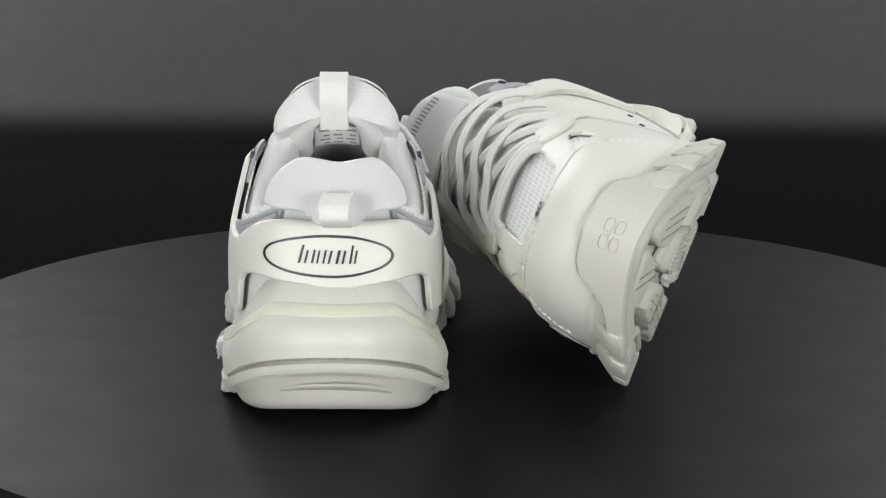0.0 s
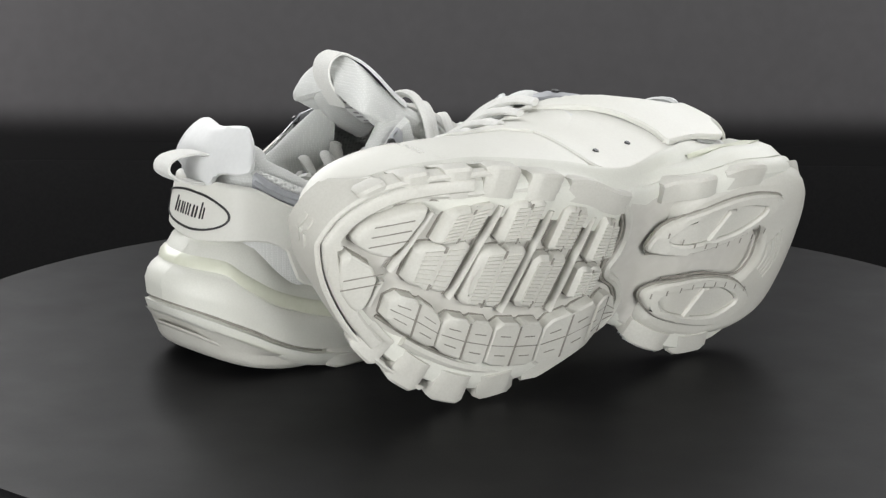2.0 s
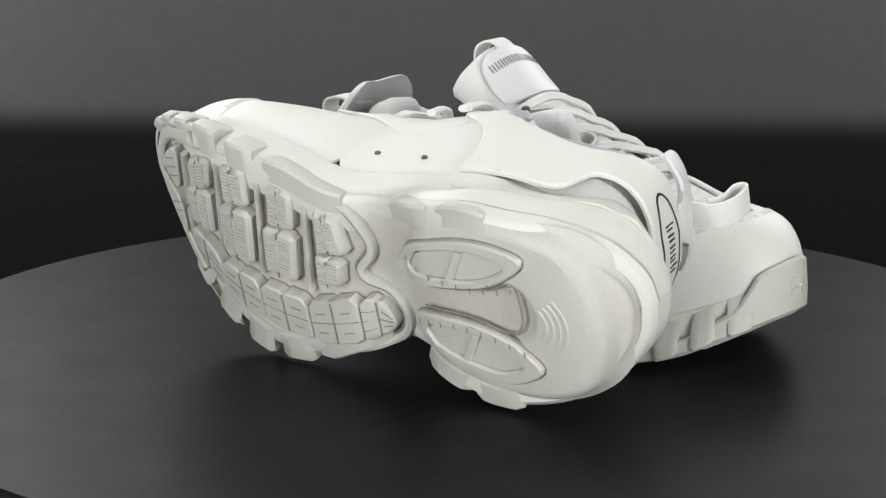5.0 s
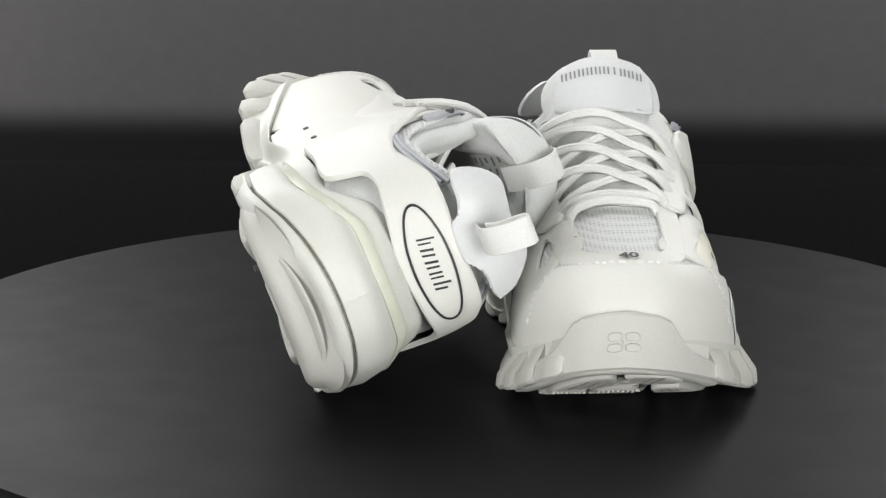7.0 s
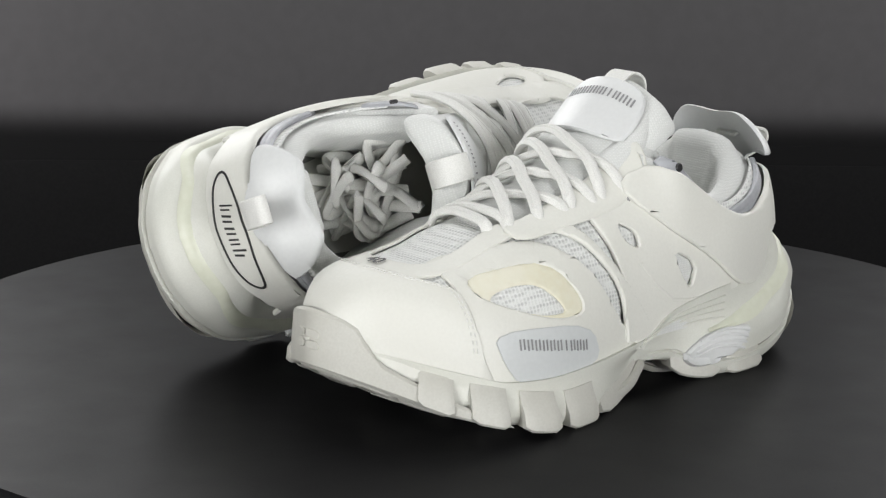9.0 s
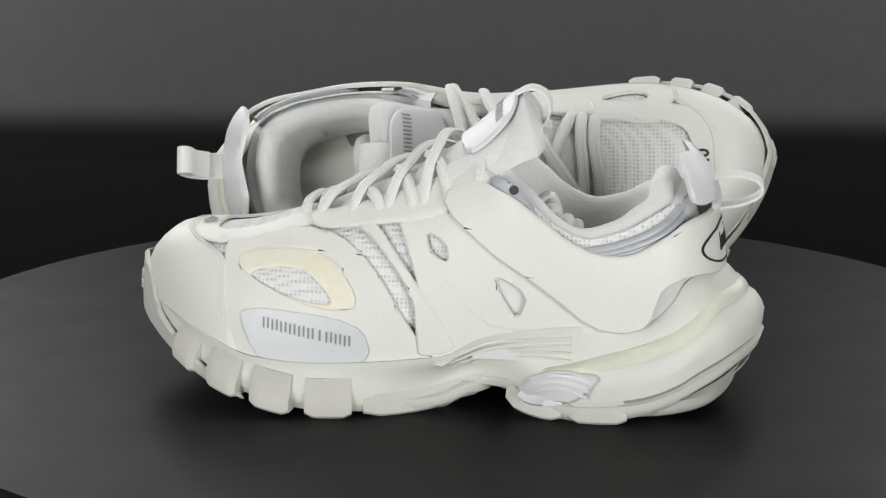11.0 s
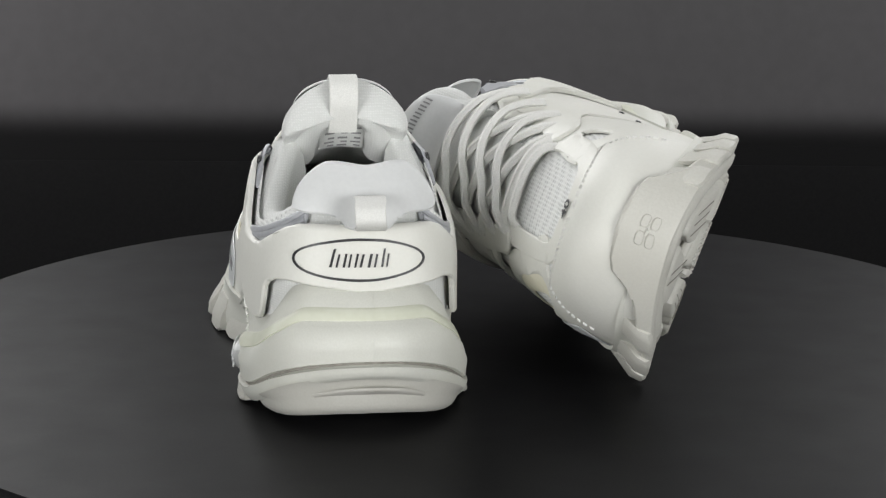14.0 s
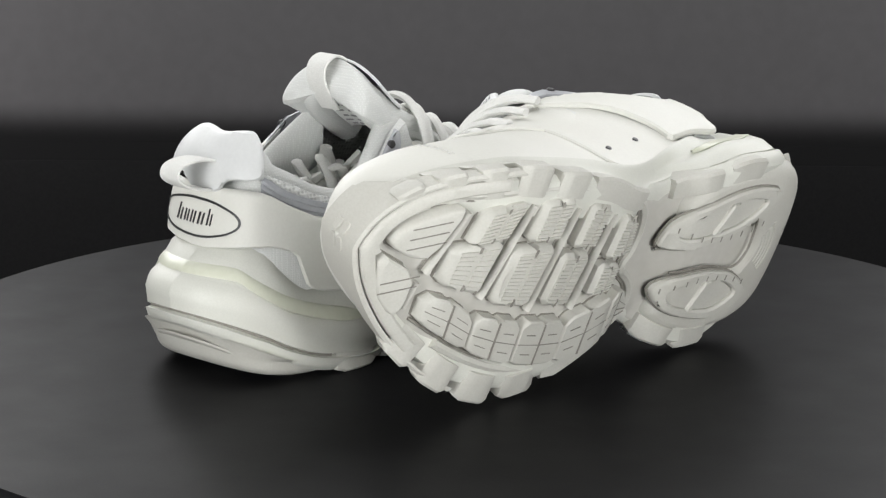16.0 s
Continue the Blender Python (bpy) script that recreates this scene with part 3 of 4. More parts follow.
        # ticks along the crescent, drawn as thin dark bars
        P("slot", bars(under(-0.0022), ticks, 0.0002), GROOVE_DARK, out)
    # arcs at the back of the heel
    for k in range(4):
        r = 0.012 + 0.0032 * k
        pts = [(0.056 - r * math.cos(a), 0.004 + r * 0.95 * math.sin(a), TREAD(0.056 - r * math.cos(a)) + 0.0011) for a in np.linspace(-0.72, 0.72, 13)]
        P("tread_rib", tube(pts, 0.0012, 0.0009, (0, 0, 1), 6), RUBBER, out)
    # dark line between the crescents
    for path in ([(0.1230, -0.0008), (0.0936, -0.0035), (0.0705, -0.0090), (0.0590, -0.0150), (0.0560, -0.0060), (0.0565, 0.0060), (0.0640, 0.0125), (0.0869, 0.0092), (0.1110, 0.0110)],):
        P("dark_line", tube([Vector((q.x, q.y, TREAD(q.x) + 0.0012)) for q in spline([(a, b, 0) for a, b in path], 6)], 0.0006, 0.0006, (0, 0, 1), 6), GROOVE_DARK, out)
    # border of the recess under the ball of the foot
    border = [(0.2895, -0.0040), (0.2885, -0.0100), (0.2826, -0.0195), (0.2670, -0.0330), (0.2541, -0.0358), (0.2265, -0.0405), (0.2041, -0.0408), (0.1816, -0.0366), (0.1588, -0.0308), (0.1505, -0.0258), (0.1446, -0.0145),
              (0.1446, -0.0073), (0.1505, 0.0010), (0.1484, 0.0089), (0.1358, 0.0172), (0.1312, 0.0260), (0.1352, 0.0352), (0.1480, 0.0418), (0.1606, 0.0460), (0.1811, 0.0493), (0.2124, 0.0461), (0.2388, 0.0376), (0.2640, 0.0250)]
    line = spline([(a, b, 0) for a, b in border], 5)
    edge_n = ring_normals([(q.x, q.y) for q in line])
    # dark line along the inside of the border
    P("dark_line", tube([Vector((q.x, q.y, TREAD(q.x) + 0.0036)) for q in line], 0.0009, 0.0009, (0, 0, 1), 6), GROOVE_DARK, out)
    P("recess_border", tube([Vector((q.x + a * 0.0030, q.y + b * 0.0030, TREAD(q.x) + 0.0040)) for q, (a, b) in zip(line[3:-3], edge_n[3:-3])], 0.0026, 0.0030, (0, 0, 1), 8), RUBBER, out)
    # pads under the ball of the foot, four corners each, with fine ribs
    pads = [((0.2492, -0.0325), (0.2300, -0.0392), (0.2345, -0.0212), (0.2528, -0.0150)), ((0.2586, -0.0136), (0.2352, -0.0192), (0.2402, 0.0082), (0.2598, 0.0050)),
            ((0.2218, -0.0390), (0.2042, -0.0408), (0.2064, -0.0196), (0.2245, -0.0184)), ((0.2300, -0.0150), (0.2060, -0.0172), (0.2120, 0.0150), (0.2326, 0.0132)),
            ((0.1918, -0.0366), (0.1770, -0.0340), (0.1810, -0.0126), (0.1950, -0.0138)), ((0.2005, -0.0118), (0.1805, -0.0102), (0.1858, 0.0175), (0.2044, 0.0142)),
            ((0.1660, -0.0286), (0.1545, -0.0250), (0.1512, -0.0056), (0.1690, -0.0046)), ((0.1708, -0.0030), (0.1552, -0.0010), (0.1575, 0.0120), (0.1722, 0.0145))]
    for quad in pads:
        (ax, ay), (bx, by), (dx, dy), (ex, ey) = quad
        at = lambda p, q: (ax + (bx - ax) * p + (ex - ax) * q + (ax - bx + dx - ex) * p * q, ay + (by - ay) * p + (ey - ay) * q + (ay - by + dy - ey) * p * q)
        h = math.hypot(ex - ax, ey - ay)
        shape = [at(p, q) for p, q in ((0.0, 0.10), (0.14, 0.0), (0.42, 0.0), (0.46, 0.05), (0.54, 0.05), (0.58, 0.0), (0.86, 0.0), (1.0, 0.10), (1.0, 0.90), (0.86, 1.0), (0.58, 1.0), (0.54, 0.95), (0.46, 0.95), (0.42, 1.0), (0.14, 1.0), (0.0, 0.90))]
        pad = P("tread_pad", sheet(shape, under(0.0040), 0.0058, 0.008, edge=0.0020), RUBBER, out)
        dark_outline(shape, pad, 0.0008)
        m = max(int(h / 0.0021), 3)
        marks = []
        for k in range(m):
            v = 0.12 + 0.76 * k / (m - 1)
            for a, b in ((0.14, 0.45), (0.55, 0.86)):
                marks.append((at(a, v - 0.0005 / h), at(b, v - 0.0005 / h), at(b, v + 0.0005 / h), at(a, v + 0.0005 / h)))
        P("ribs", bars(under(-0.0018), marks, 0.0007), RUBBER, pad)
        # slots at both ends of the pad, drawn as thin dark bars
        marks = [(at(0.475, v), at(0.525, v), at(0.525, v + 0.13), at(0.475, v + 0.13)) for v in (0.02, 0.85)]
        P("slot", bars(under(-0.0018), marks, 0.0003), GROOVE_DARK, pad)
    # channels between the pads, with a dividing rib in each
    for x0, y0, x1, y1 in ((0.2368, 0.0110, 0.2258, -0.0365), (0.2085, 0.0180, 0.1988, -0.0340), (0.1790, 0.0205, 0.1715, -0.0285), (0.2650, 0.0010, 0.2560, -0.0310), (0.2692, 0.0195, 0.2672, 0.0060)):
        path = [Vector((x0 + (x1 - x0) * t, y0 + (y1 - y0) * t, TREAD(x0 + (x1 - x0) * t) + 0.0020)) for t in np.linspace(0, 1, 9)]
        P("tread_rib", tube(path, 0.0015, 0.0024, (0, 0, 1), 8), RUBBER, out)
        # wider flat dark band behind each rib
        P("dark_line", tube([q + Vector((0, 0, 0.0022)) for q in path], 0.0023, 0.0007, (0, 0, 1), 6), GROOVE_DARK, out)
    # toe pads
    for poly in ([(0.2813, -0.0195), (0.2669, -0.0308), (0.2580, -0.0340), (0.2665, -0.0074), (0.2740, -0.0060), (0.2845, -0.0104)], [(0.2865, -0.0062), (0.2705, 0.0010), (0.2712, 0.0190), (0.2752, 0.0235), (0.2842, 0.0130)]):
        pad = P("tread_pad", sheet(rounded(poly, 1), under(0.0040), 0.0063, 0.006, edge=0.001), RUBBER, out)
        dark_outline(rounded(poly, 1), pad)
        cx = sum(a for a, _ in poly) / len(poly)
        cy = sum(b for _, b in poly) / len(poly)
        lines = []
        for k in (-1, 0, 1):
            lines.append(((cx - 0.008, cy + 0.005 * k - 0.004), (cx - 0.008, cy + 0.005 * k - 0.0035), (cx + 0.006, cy + 0.005 * k + 0.0035), (cx + 0.006, cy + 0.005 * k + 0.003)))
        # slots across the toe pad, drawn as thin dark bars
        P("slot", bars(under(-0.0023), lines[:2] if cy > -0.01 else lines, 0.0003), GROOVE_DARK, pad)
    # strip along the outer side of the ball
    edges_top = smooth_curve([0.1325, 0.137, 0.143, 0.1503, 0.165, 0.1813, 0.2109, 0.2381, 0.2527, 0.2640], [0.0270, 0.0195, 0.0165, 0.0165, 0.0205, 0.0245, 0.0220, 0.0185, 0.0118, 0.0105])
    edges_low = smooth_curve([0.1325, 0.1356, 0.148, 0.1606, 0.1811, 0.2124, 0.2388, 0.2640], [0.0290, 0.0335, 0.0402, 0.0446, 0.0478, 0.0446, 0.0362, 0.0240])
    cuts = [0.1328, 0.1503, 0.1813, 0.2109, 0.2381, 0.2635]
    for a, b in zip(cuts, cuts[1:]):
        mid_x = (a + b) / 2
        xs = [a + 0.0003, a + 0.004, mid_x - 0.002, mid_x - 0.0006, mid_x + 0.0006, mid_x + 0.002, b - 0.004, b - 0.0003]
        notch = [0.0036, 0.0, 0.0, 0.0012, 0.0012, 0.0, 0.0, 0.0036]
        if a < 0.14:
            notch[0] = 0.0005
        shape = [(x, edges_top(x) + d) for x, d in zip(xs, notch)] + [(x, edges_low(x) - 0.4 * d) for x, d in zip(xs[::-1], notch[::-1])]
        pad = P("tread_pad", sheet(shape, under(0.0040), 0.0060, 0.006, edge=0.0009), RUBBER, out)
        dark_outline(shape, pad, 0.0007)
        f0 = lambda x, f, e=0.0: (x, edges_top(x) + (edges_low(x) - edges_top(x)) * f + e)
        mk = []
        for d in (-0.25, 0.25):
            x = mid_x + d * (b - a)
            mk += [(f0(x - 0.003, f, -0.0002), f0(x + 0.003, f, -0.0002), f0(x + 0.003, f, 0.0002), f0(x - 0.003, f, 0.0002)) for f in (0.30, 0.74)]
        x0, x1 = a + 0.001, b - 0.001
        for p0, p1 in ((x0, mid_x), (mid_x, x1)):
            mk.append((f0(p0, 0.52, -0.0002), f0(p1, 0.52, -0.0002), f0(p1, 0.52, 0.0002), f0(p0, 0.52, 0.0002)))
        # strip slots are thin dark bars too
        P("slot", bars(under(-0.0020), mk, 0.0003), GROOVE_DARK, pad)
        P("slot", bars(under(-0.0020), [(f0(mid_x - 0.0004, 0.06), f0(mid_x + 0.0004, 0.06), f0(mid_x + 0.0004, 0.97), f0(mid_x - 0.0004, 0.97))], 0.0004), GROOVE_DARK, pad)
    # rim lugs
    for side, spans in ((1, ((0.2585, 0.2700), (0.2375, 0.2522), (0.2132, 0.2310), (0.1862, 0.2068), (0.139, 0.181), (0.0935, 0.119), (0.064, 0.0895))),
                        (-1, ((0.275, 0.2832), (0.2605, 0.2702), (0.244, 0.2550), (0.2222, 0.2380), (0.1980, 0.2155), (0.150, 0.192), (0.1, 0.126), (0.068, 0.0945)))):
        for a, b in spans:
            long = b - a > 0.03
            h = 0.012 if a < 0.13 else (0.012 if long else 0.017)
            P("lug", lug(side, a, b, h, 0.0012 if a < 0.13 else 0.0018 if long else 0.0056 if a > 0.21 else 0.0034), RUBBER, out)
    # toe bumper with a raised plate
    total, toe_arc = ARC[-1], ARC[TOE]

    def on_toe(s, w, off):
        p, q = ring_place(toe_arc - s)
        d = off + 0.0008 - 0.0012 * max(w - 0.010, 0) / 0.014
        return Vector((p.x + q.x * d, p.y + q.y * d, Z_BOTTOM(p.x) - 0.001 + w))
    bump = [(-0.092, 0.0), (-0.088, 0.0030), (-0.064, 0.0065), (-0.046, 0.0090), (-0.033, 0.0115), (-0.027, 0.018), (-0.022, 0.0245), (0.0, 0.0255), (0.022, 0.0245), (0.027, 0.018),
            (0.033, 0.0115), (0.046, 0.0090), (0.064, 0.0065), (0.088, 0.0030), (0.092, 0.0), (0.0, 0.0)]
    bumper = P("toe_bumper", sheet(rounded(bump, 1), on_toe, 0.0022, 0.004, edge=0.0012), RUBBER, lab="pale rubber toe bumper")
    for du in (-0.0034, 0.0034):
        for dv in (-0.0024, 0.0024):
            sq = [(du - 0.0028, 0.0125 + dv - 0.0019), (du + 0.0028, 0.0125 + dv - 0.0019), (du + 0.0028, 0.0125 + dv + 0.0019), (du - 0.0028, 0.0125 + dv + 0.0019)]
            P("emblem", sheet(rounded(sq, 1), lambda s, w, off: on_toe(s, w, off + 0.0021), 0.0008, 0.004, edge=0.0003), RUBBER, bumper)
    # gel band round the heel
    gel_z = smooth_curve([0.006, 0.02, 0.030, 0.043, 0.07, 0.104], [0.0535, 0.0515, 0.0450, 0.0370, 0.0285, 0.0225])
    idx = [i for i in range(n) if RING[i][0] < 0.104]
    fwd = [i for i in idx if i > n // 2] + [i for i in idx if i <= n // 2]
    rows = []
    for i in fwd:
        x = RING[i][0]
        h = 0.0034 * min(1, (0.1045 - x) / 0.03) * (0.62 + 0.38 * min(1, x / 0.04)) + 0.0004
        rows.append([sole_point(i, z=gel_z(x) + h * a, off=b) for a, b in ((-1, -0.001), (-0.8, 0.0009), (0, 0.0016), (0.8, 0.0009), (1, -0.001))])
    bm = bmesh.new()
    grid(bm, rows)
    P("gel_band", fix(bm), GEL, mid, "yellowed translucent band")
    for side in (1, -1):
        # ribbed white wedge in the waist, outer side only
        if side > 0:
            wedge = P("wedge", sheet(rounded([(0.115, 0.011), (0.106, 0.020), (0.095, 0.0235), (0.074, 0.0235), (0.083, 0.013), (0.090, 0.0085), (0.108, 0.0055)], 2), on_sole(side), 0.0026, 0.004, edge=0.0012), PLASTIC, mid, "glossy white ribbed insert")
            for k in range(4):
                f = 0.18 + 0.21 * k
                pts = [on_sole(side)(0.110 - 0.030 * t - 0.004 * f, 0.0085 + 0.013 * f + 0.004 * math.sin(math.pi * t) + 0.001 * t, 0.0027) for t in np.linspace(0.02, 0.92, 9)]
                P("rib", tube(pts, 0.0007, 0.0005, (0, side, 0), 6), PLASTIC, wedge)
        for k in range(4 if side > 0 else 0):
            pts = [on_sole(side)(0.134 - 0.044 * t + 0.006 * k * (1 - t), 0.0215 + 0.0035 * k * (0.3 + 0.7 * t) + 0.006 * t + 0.003 * math.sin(math.pi * t), 0.0003) for t in np.linspace(0, 1, 10)]
            P("moulded_line", tube(pts, 0.0007, 0.0008, (0, side, 0), 6), FOAM, mid)
    # dark cord laid in the heel crease, standing in for its shade
    crease = [i for i in fwd if RING[i][0] < 0.066]
    P("crease_dark", tube([sole_point(i, u=0.20, off=0.0016) for i in crease], 0.0006, 0.0009, (0, 0, 1), 6), GROOVE_DARK, mid)
    for a in (-0.030, -0.004, 0.022, 0.048, -0.055):
        p0 = (a) % total
        pts = []
        for dz in (-0.0012, 0.0012):
            p, q = ring_place(p0)
            u = 0.20
            z = Z_BOTTOM(p.x) + (Z_TOP(p.x) - Z_BOTTOM(p.x)) * u + dz
            d = sole_inset(p.x, u) - 0.0003
            pts.append(Vector((p.x - q.x * d, p.y - q.y * d, z)))
        P("vent_mark", tube(pts, 0.0017, 0.0007, (q.x, q.y, 0), 6), GREYINK, mid)

    # ---- upper ----
    bm = bmesh.new()
    xs = [0.128 + (0.2922 - 0.128) * (1 - (1 - k / 50) ** 1.7) for k in range(51)]

    def tucked(x, s):
        p = section(x, s)
        k = min(max((0.040 - p.z) / 0.008, 0), 1) * min(max((0.215 - x) / 0.02, 0), 1)
        return Vector((p.x, p.y - math.copysign((0.0045 if s < 1 else 0.0095) * k, 1 - s), p.z))

    grid(bm, [[tucked(x, 2 * j / 48) for j in range(49)] for x in xs])
    P("vamp", fix(bm), MESH, lab="off-white open mesh vamp")
    bm = bmesh.new()
    rows = []
    for s in np.linspace(-0.128, 0.128, 97):
        p, q = heel_plan(s)
        r = RIM(abs(s))
        fat = 0.0065 + 0.0020 * max(0.0, 1 - abs(s) / 0.09)
        col = [Vector((*(p + q * lean(z)).xy, z)) for z in np.linspace(0.026, r - fat, 8)]
        o = p + q * lean(r)
        i = Vector((0.100 + (o.x - 0.100) * 0.77, 0.002 + (o.y - 0.002) * 0.72, 0))
        c, half = (o + i) / 2, (o - i) / 2
        col += [Vector((*(c + half * math.cos(a)).xy, r - fat + fat * math.sin(a))) for a in np.linspace(0.25, math.pi, 10)]
        for k, z in enumerate(np.linspace(r - fat - 0.004, 0.034, 8)):
            g = 1 - (0.10 if r > 0.09 else 0.04) * math.sin(math.pi * min(k / 4, 1))
            col.append(Vector((0.100 + (i.x - 0.100) * g, 0.002 + (i.y - 0.002) * g, z)))
        rows.append(col)
    grid(bm, rows)
    P("collar", fix(bm), FABRIC, lab="padded woven collar lining")
    # footbed
    ins = []
    for x in np.linspace(0.048, 0.20, 16):
        ins.append((x, UP_OUT(x) - 0.009))
    for x in np.linspace(0.20, 0.048, 16):
        ins.append((x, -UP_IN(x) + 0.009))
    bed = P("insole", sheet(ins, lambda x, y, off: Vector((x, y, 0.040 - 0.00009 / max(x, 0.03) + off - 0.06 * max(x - 0.1, 0))), 0.003, 0.012), INSOLE, lab="padded footbed, coloured dark for the shade inside the shoe")
    P("print_ring", ring_mesh(lambda x, y, off: Vector((x, y, 0.0415 + off)), 0.085, 0.0, 0.024, 0.011, 0.0012, 0.0006), INK, bed)
    # toe cap
    VS = 0.055
    on_skin = lambda base: (lambda x, v, off: skin(x, v / VS, off + base))
    cap = [(0.2915, 0.0), (0.236, 0.0), (0.244, 0.15 * VS), (0.2455, 0.40 * VS), (0.2475, 0.56 * VS), (0.260, 0.70 * VS), (0.266, 0.85 * VS), (0.2675, 1.0 * VS),
           (0.266, 1.15 * VS), (0.260, 1.30 * VS), (0.2475, 1.44 * VS), (0.2455, 1.60 * VS), (0.244, 1.85 * VS), (0.236, 2 * VS), (0.2915, 2 * VS)]
    tcap = P("toe_cap", sheet(rounded(cap, 1), on_skin(0.0005), 0.0022, 0.0035, edge=0.0007), LEATHER, lab="smooth off-white toe cap")
    seam = cap[2:13]
    bm = bmesh.new()
    for a, b in zip(seam, seam[1:]):
        m = max(int(math.hypot(b[0] - a[0], b[1] - a[1]) / 0.0022), 2)
        for k in range(m):
            t0, t1 = (k + 0.15) / m, (k + 0.75) / m
            for row in (0.0018, 0.0034):
                q0, q1 = [skin(a[0] + (b[0] - a[0]) * t + row, (a[1] + (b[1] - a[1]) * t) / VS, 0.0028) for t in (t0, t1)]
                d = (q1 - q0).normalized()
                w = d.orthogonal().normalized()
                w2 = d.cross(w)
                va = [bm.verts.new(q0 + (w * c + w2 * e) * 0.0003) for c, e in ((1, 0), (0, 1), (-1, 0), (0, -1))]
                vb = [bm.verts.new(q1 + (w * c + w2 * e) * 0.0003) for c, e in ((1, 0), (0, 1), (-1, 0), (0, -1))]
                for i in range(4):
                    bm.faces.new((va[i], va[(i + 1) % 4], vb[(i + 1) % 4], vb[i]))
    tagged(P("stitching", bm, CORD, tcap), kind="stuff")
    # toe bridge behind the cap, open over the mesh window
    bridge = [(0.268, 0.0), (0.267, 0.016), (0.258, 0.024), (0.240, 0.027), (0.215, 0.0275), (0.203, 0.027), (0.203, 0.0165), (0.215, 0.0175), (0.232, 0.0180), (0.248, 0.0175), (0.2565, 0.012),
              (0.2575, 0.0), (0.2565, -0.013), (0.248, -0.0190), (0.232, -0.0205), (0.215, -0.0200), (0.203, -0.0185), (0.203, -0.029), (0.215, -0.030), (0.240, -0.030), (0.258, -0.027), (0.267, -0.018)]
    tb = P("toe_bridge", sheet(rounded(bridge, 1), on_top(0.0006), 0.0016, 0.005, edge=0.0005), LEATHER)
    P("size_print", digits("40", 0.0088, lambda a, b, off: on_top(0.0030)(0.2625 + a, b - 0.001, off), flip), INK, tb, "printed black size number", False)
    # side panels
    film = [(0.243, 0.0685), (0.198, 0.0725), (0.181, 0.0465), (0.204, 0.046), (0.240, 0.059)]
    film_in = [(0.236, 0.060), (0.222, 0.0635), (0.209, 0.0625), (0.199, 0.054), (0.196, 0.0475), (0.232, 0.053)]
    window = [(0.2425, 0.068), (0.199, 0.072), (0.182, 0.047), (0.204, 0.0465), (0.2395, 0.0595)]
    side_poly = [(0.249, 0.071), (0.2475, 0.0725), (0.213, 0.0785), (0.196, 0.0775), (0.178, 0.066), (0.162, 0.040), (0.152, 0.028), (0.152, 0.0225), (0.238, 0.0215), (0.244, 0.030), (0.2465, 0.050)]
    P("window_film", sheet(rounded(film, 2), on_side(1, 0.0004), 0.0008, 0.004, (rounded(film_in, 2),)), CREAM, lab="yellowed translucent film")
    P("side_panel", sheet(rounded(side_poly, 1), on_side(1, 0.0003), 0.0017, 0.004, (rounded(window, 2),), edge=0.0007), LEATHER)
    pat = P("print_patch", sheet(rounded([(0.239, 0.047), (0.183, 0.0425), (0.177, 0.022), (0.227, 0.021), (0.235, 0.033)], 2), on_side(1, 0.0024), 0.0005, 0.0045, edge=0.0003), PATCH, lab="pale grey glossy patch")
    items = []
    for k in range(10):
        x, z = 0.2255 - 0.00405 * k, 0.0398 - 0.00070 * k
        for w in ((0.0,) if k == 6 else (-0.0010, 0.0010)):
            items.append(((x + w + 0.0004, z - 0.0024), (x + w - 0.0004, z - 0.0024), (x + w - 0.0004, z + 0.0022), (x + w + 0.0004, z + 0.0022)))
    P("print_bar", bars(on_side(1, 0.0030), items, 0.0002), GREYINK, pat)
    # crossing straps and quarter, outer side
    P("cross_strap", sheet(rounded([(0.197, 0.082), (0.180, 0.085), (0.164, 0.066), (0.149, 0.046), (0.141, 0.034), (0.141, 0.0290), (0.158, 0.0262), (0.1585, 0.034), (0.1605, 0.054), (0.179, 0.0775)], 2), on_side(1, 0.0014), 0.0021, 0.003, edge=0.0009), LEATHER)
    quarter = [(0.170, 0.088), (0.150, 0.099), (0.128, 0.106), (0.112, 0.086), (0.088, 0.054), (0.072, 0.042), (0.072, 0.0405), (0.092, 0.0395), (0.115, 0.0360), (0.135, 0.0300), (0.150, 0.020), (0.1535, 0.034), (0.160, 0.066)]
    hs = [rounded([(0.1555, 0.081), (0.1455, 0.0765), (0.1445, 0.068), (0.153, 0.0725)], 2), rounded([(0.1605, 0.066), (0.155, 0.060), (0.1515, 0.049), (0.157, 0.050)], 1), rounded([(0.1245, 0.065), (0.109, 0.0565), (0.1135, 0.045), (0.120, 0.054)], 1)]
    P("quarter_panel", sheet(rounded(quarter, 1), on_side(1, 0.0010), 0.0022, 0.003, (hs[0], hs[2]), edge=0.0007), LEATHER)
    P("crease_line", tube([on_side(1)(x, z, 0.0030) for x, z in ((0.146, 0.062), (0.136, 0.050), (0.126, 0.0425), (0.114, 0.0405), (0.10, 0.0405))], 0.0008, 0.0006, (0, 1, 0), 6), LEATHER)
    P("eyelet", disc_mesh(skin(0.1437, s_of_z(0.1437, 0.090, 1), 0.0026), (0, 1, 0.2), 0.0022), GREYINK)
    # inner side: plain quarter and forefoot panel
    low_in = lambda x: Z_TOP_IN(x) - 0.0005
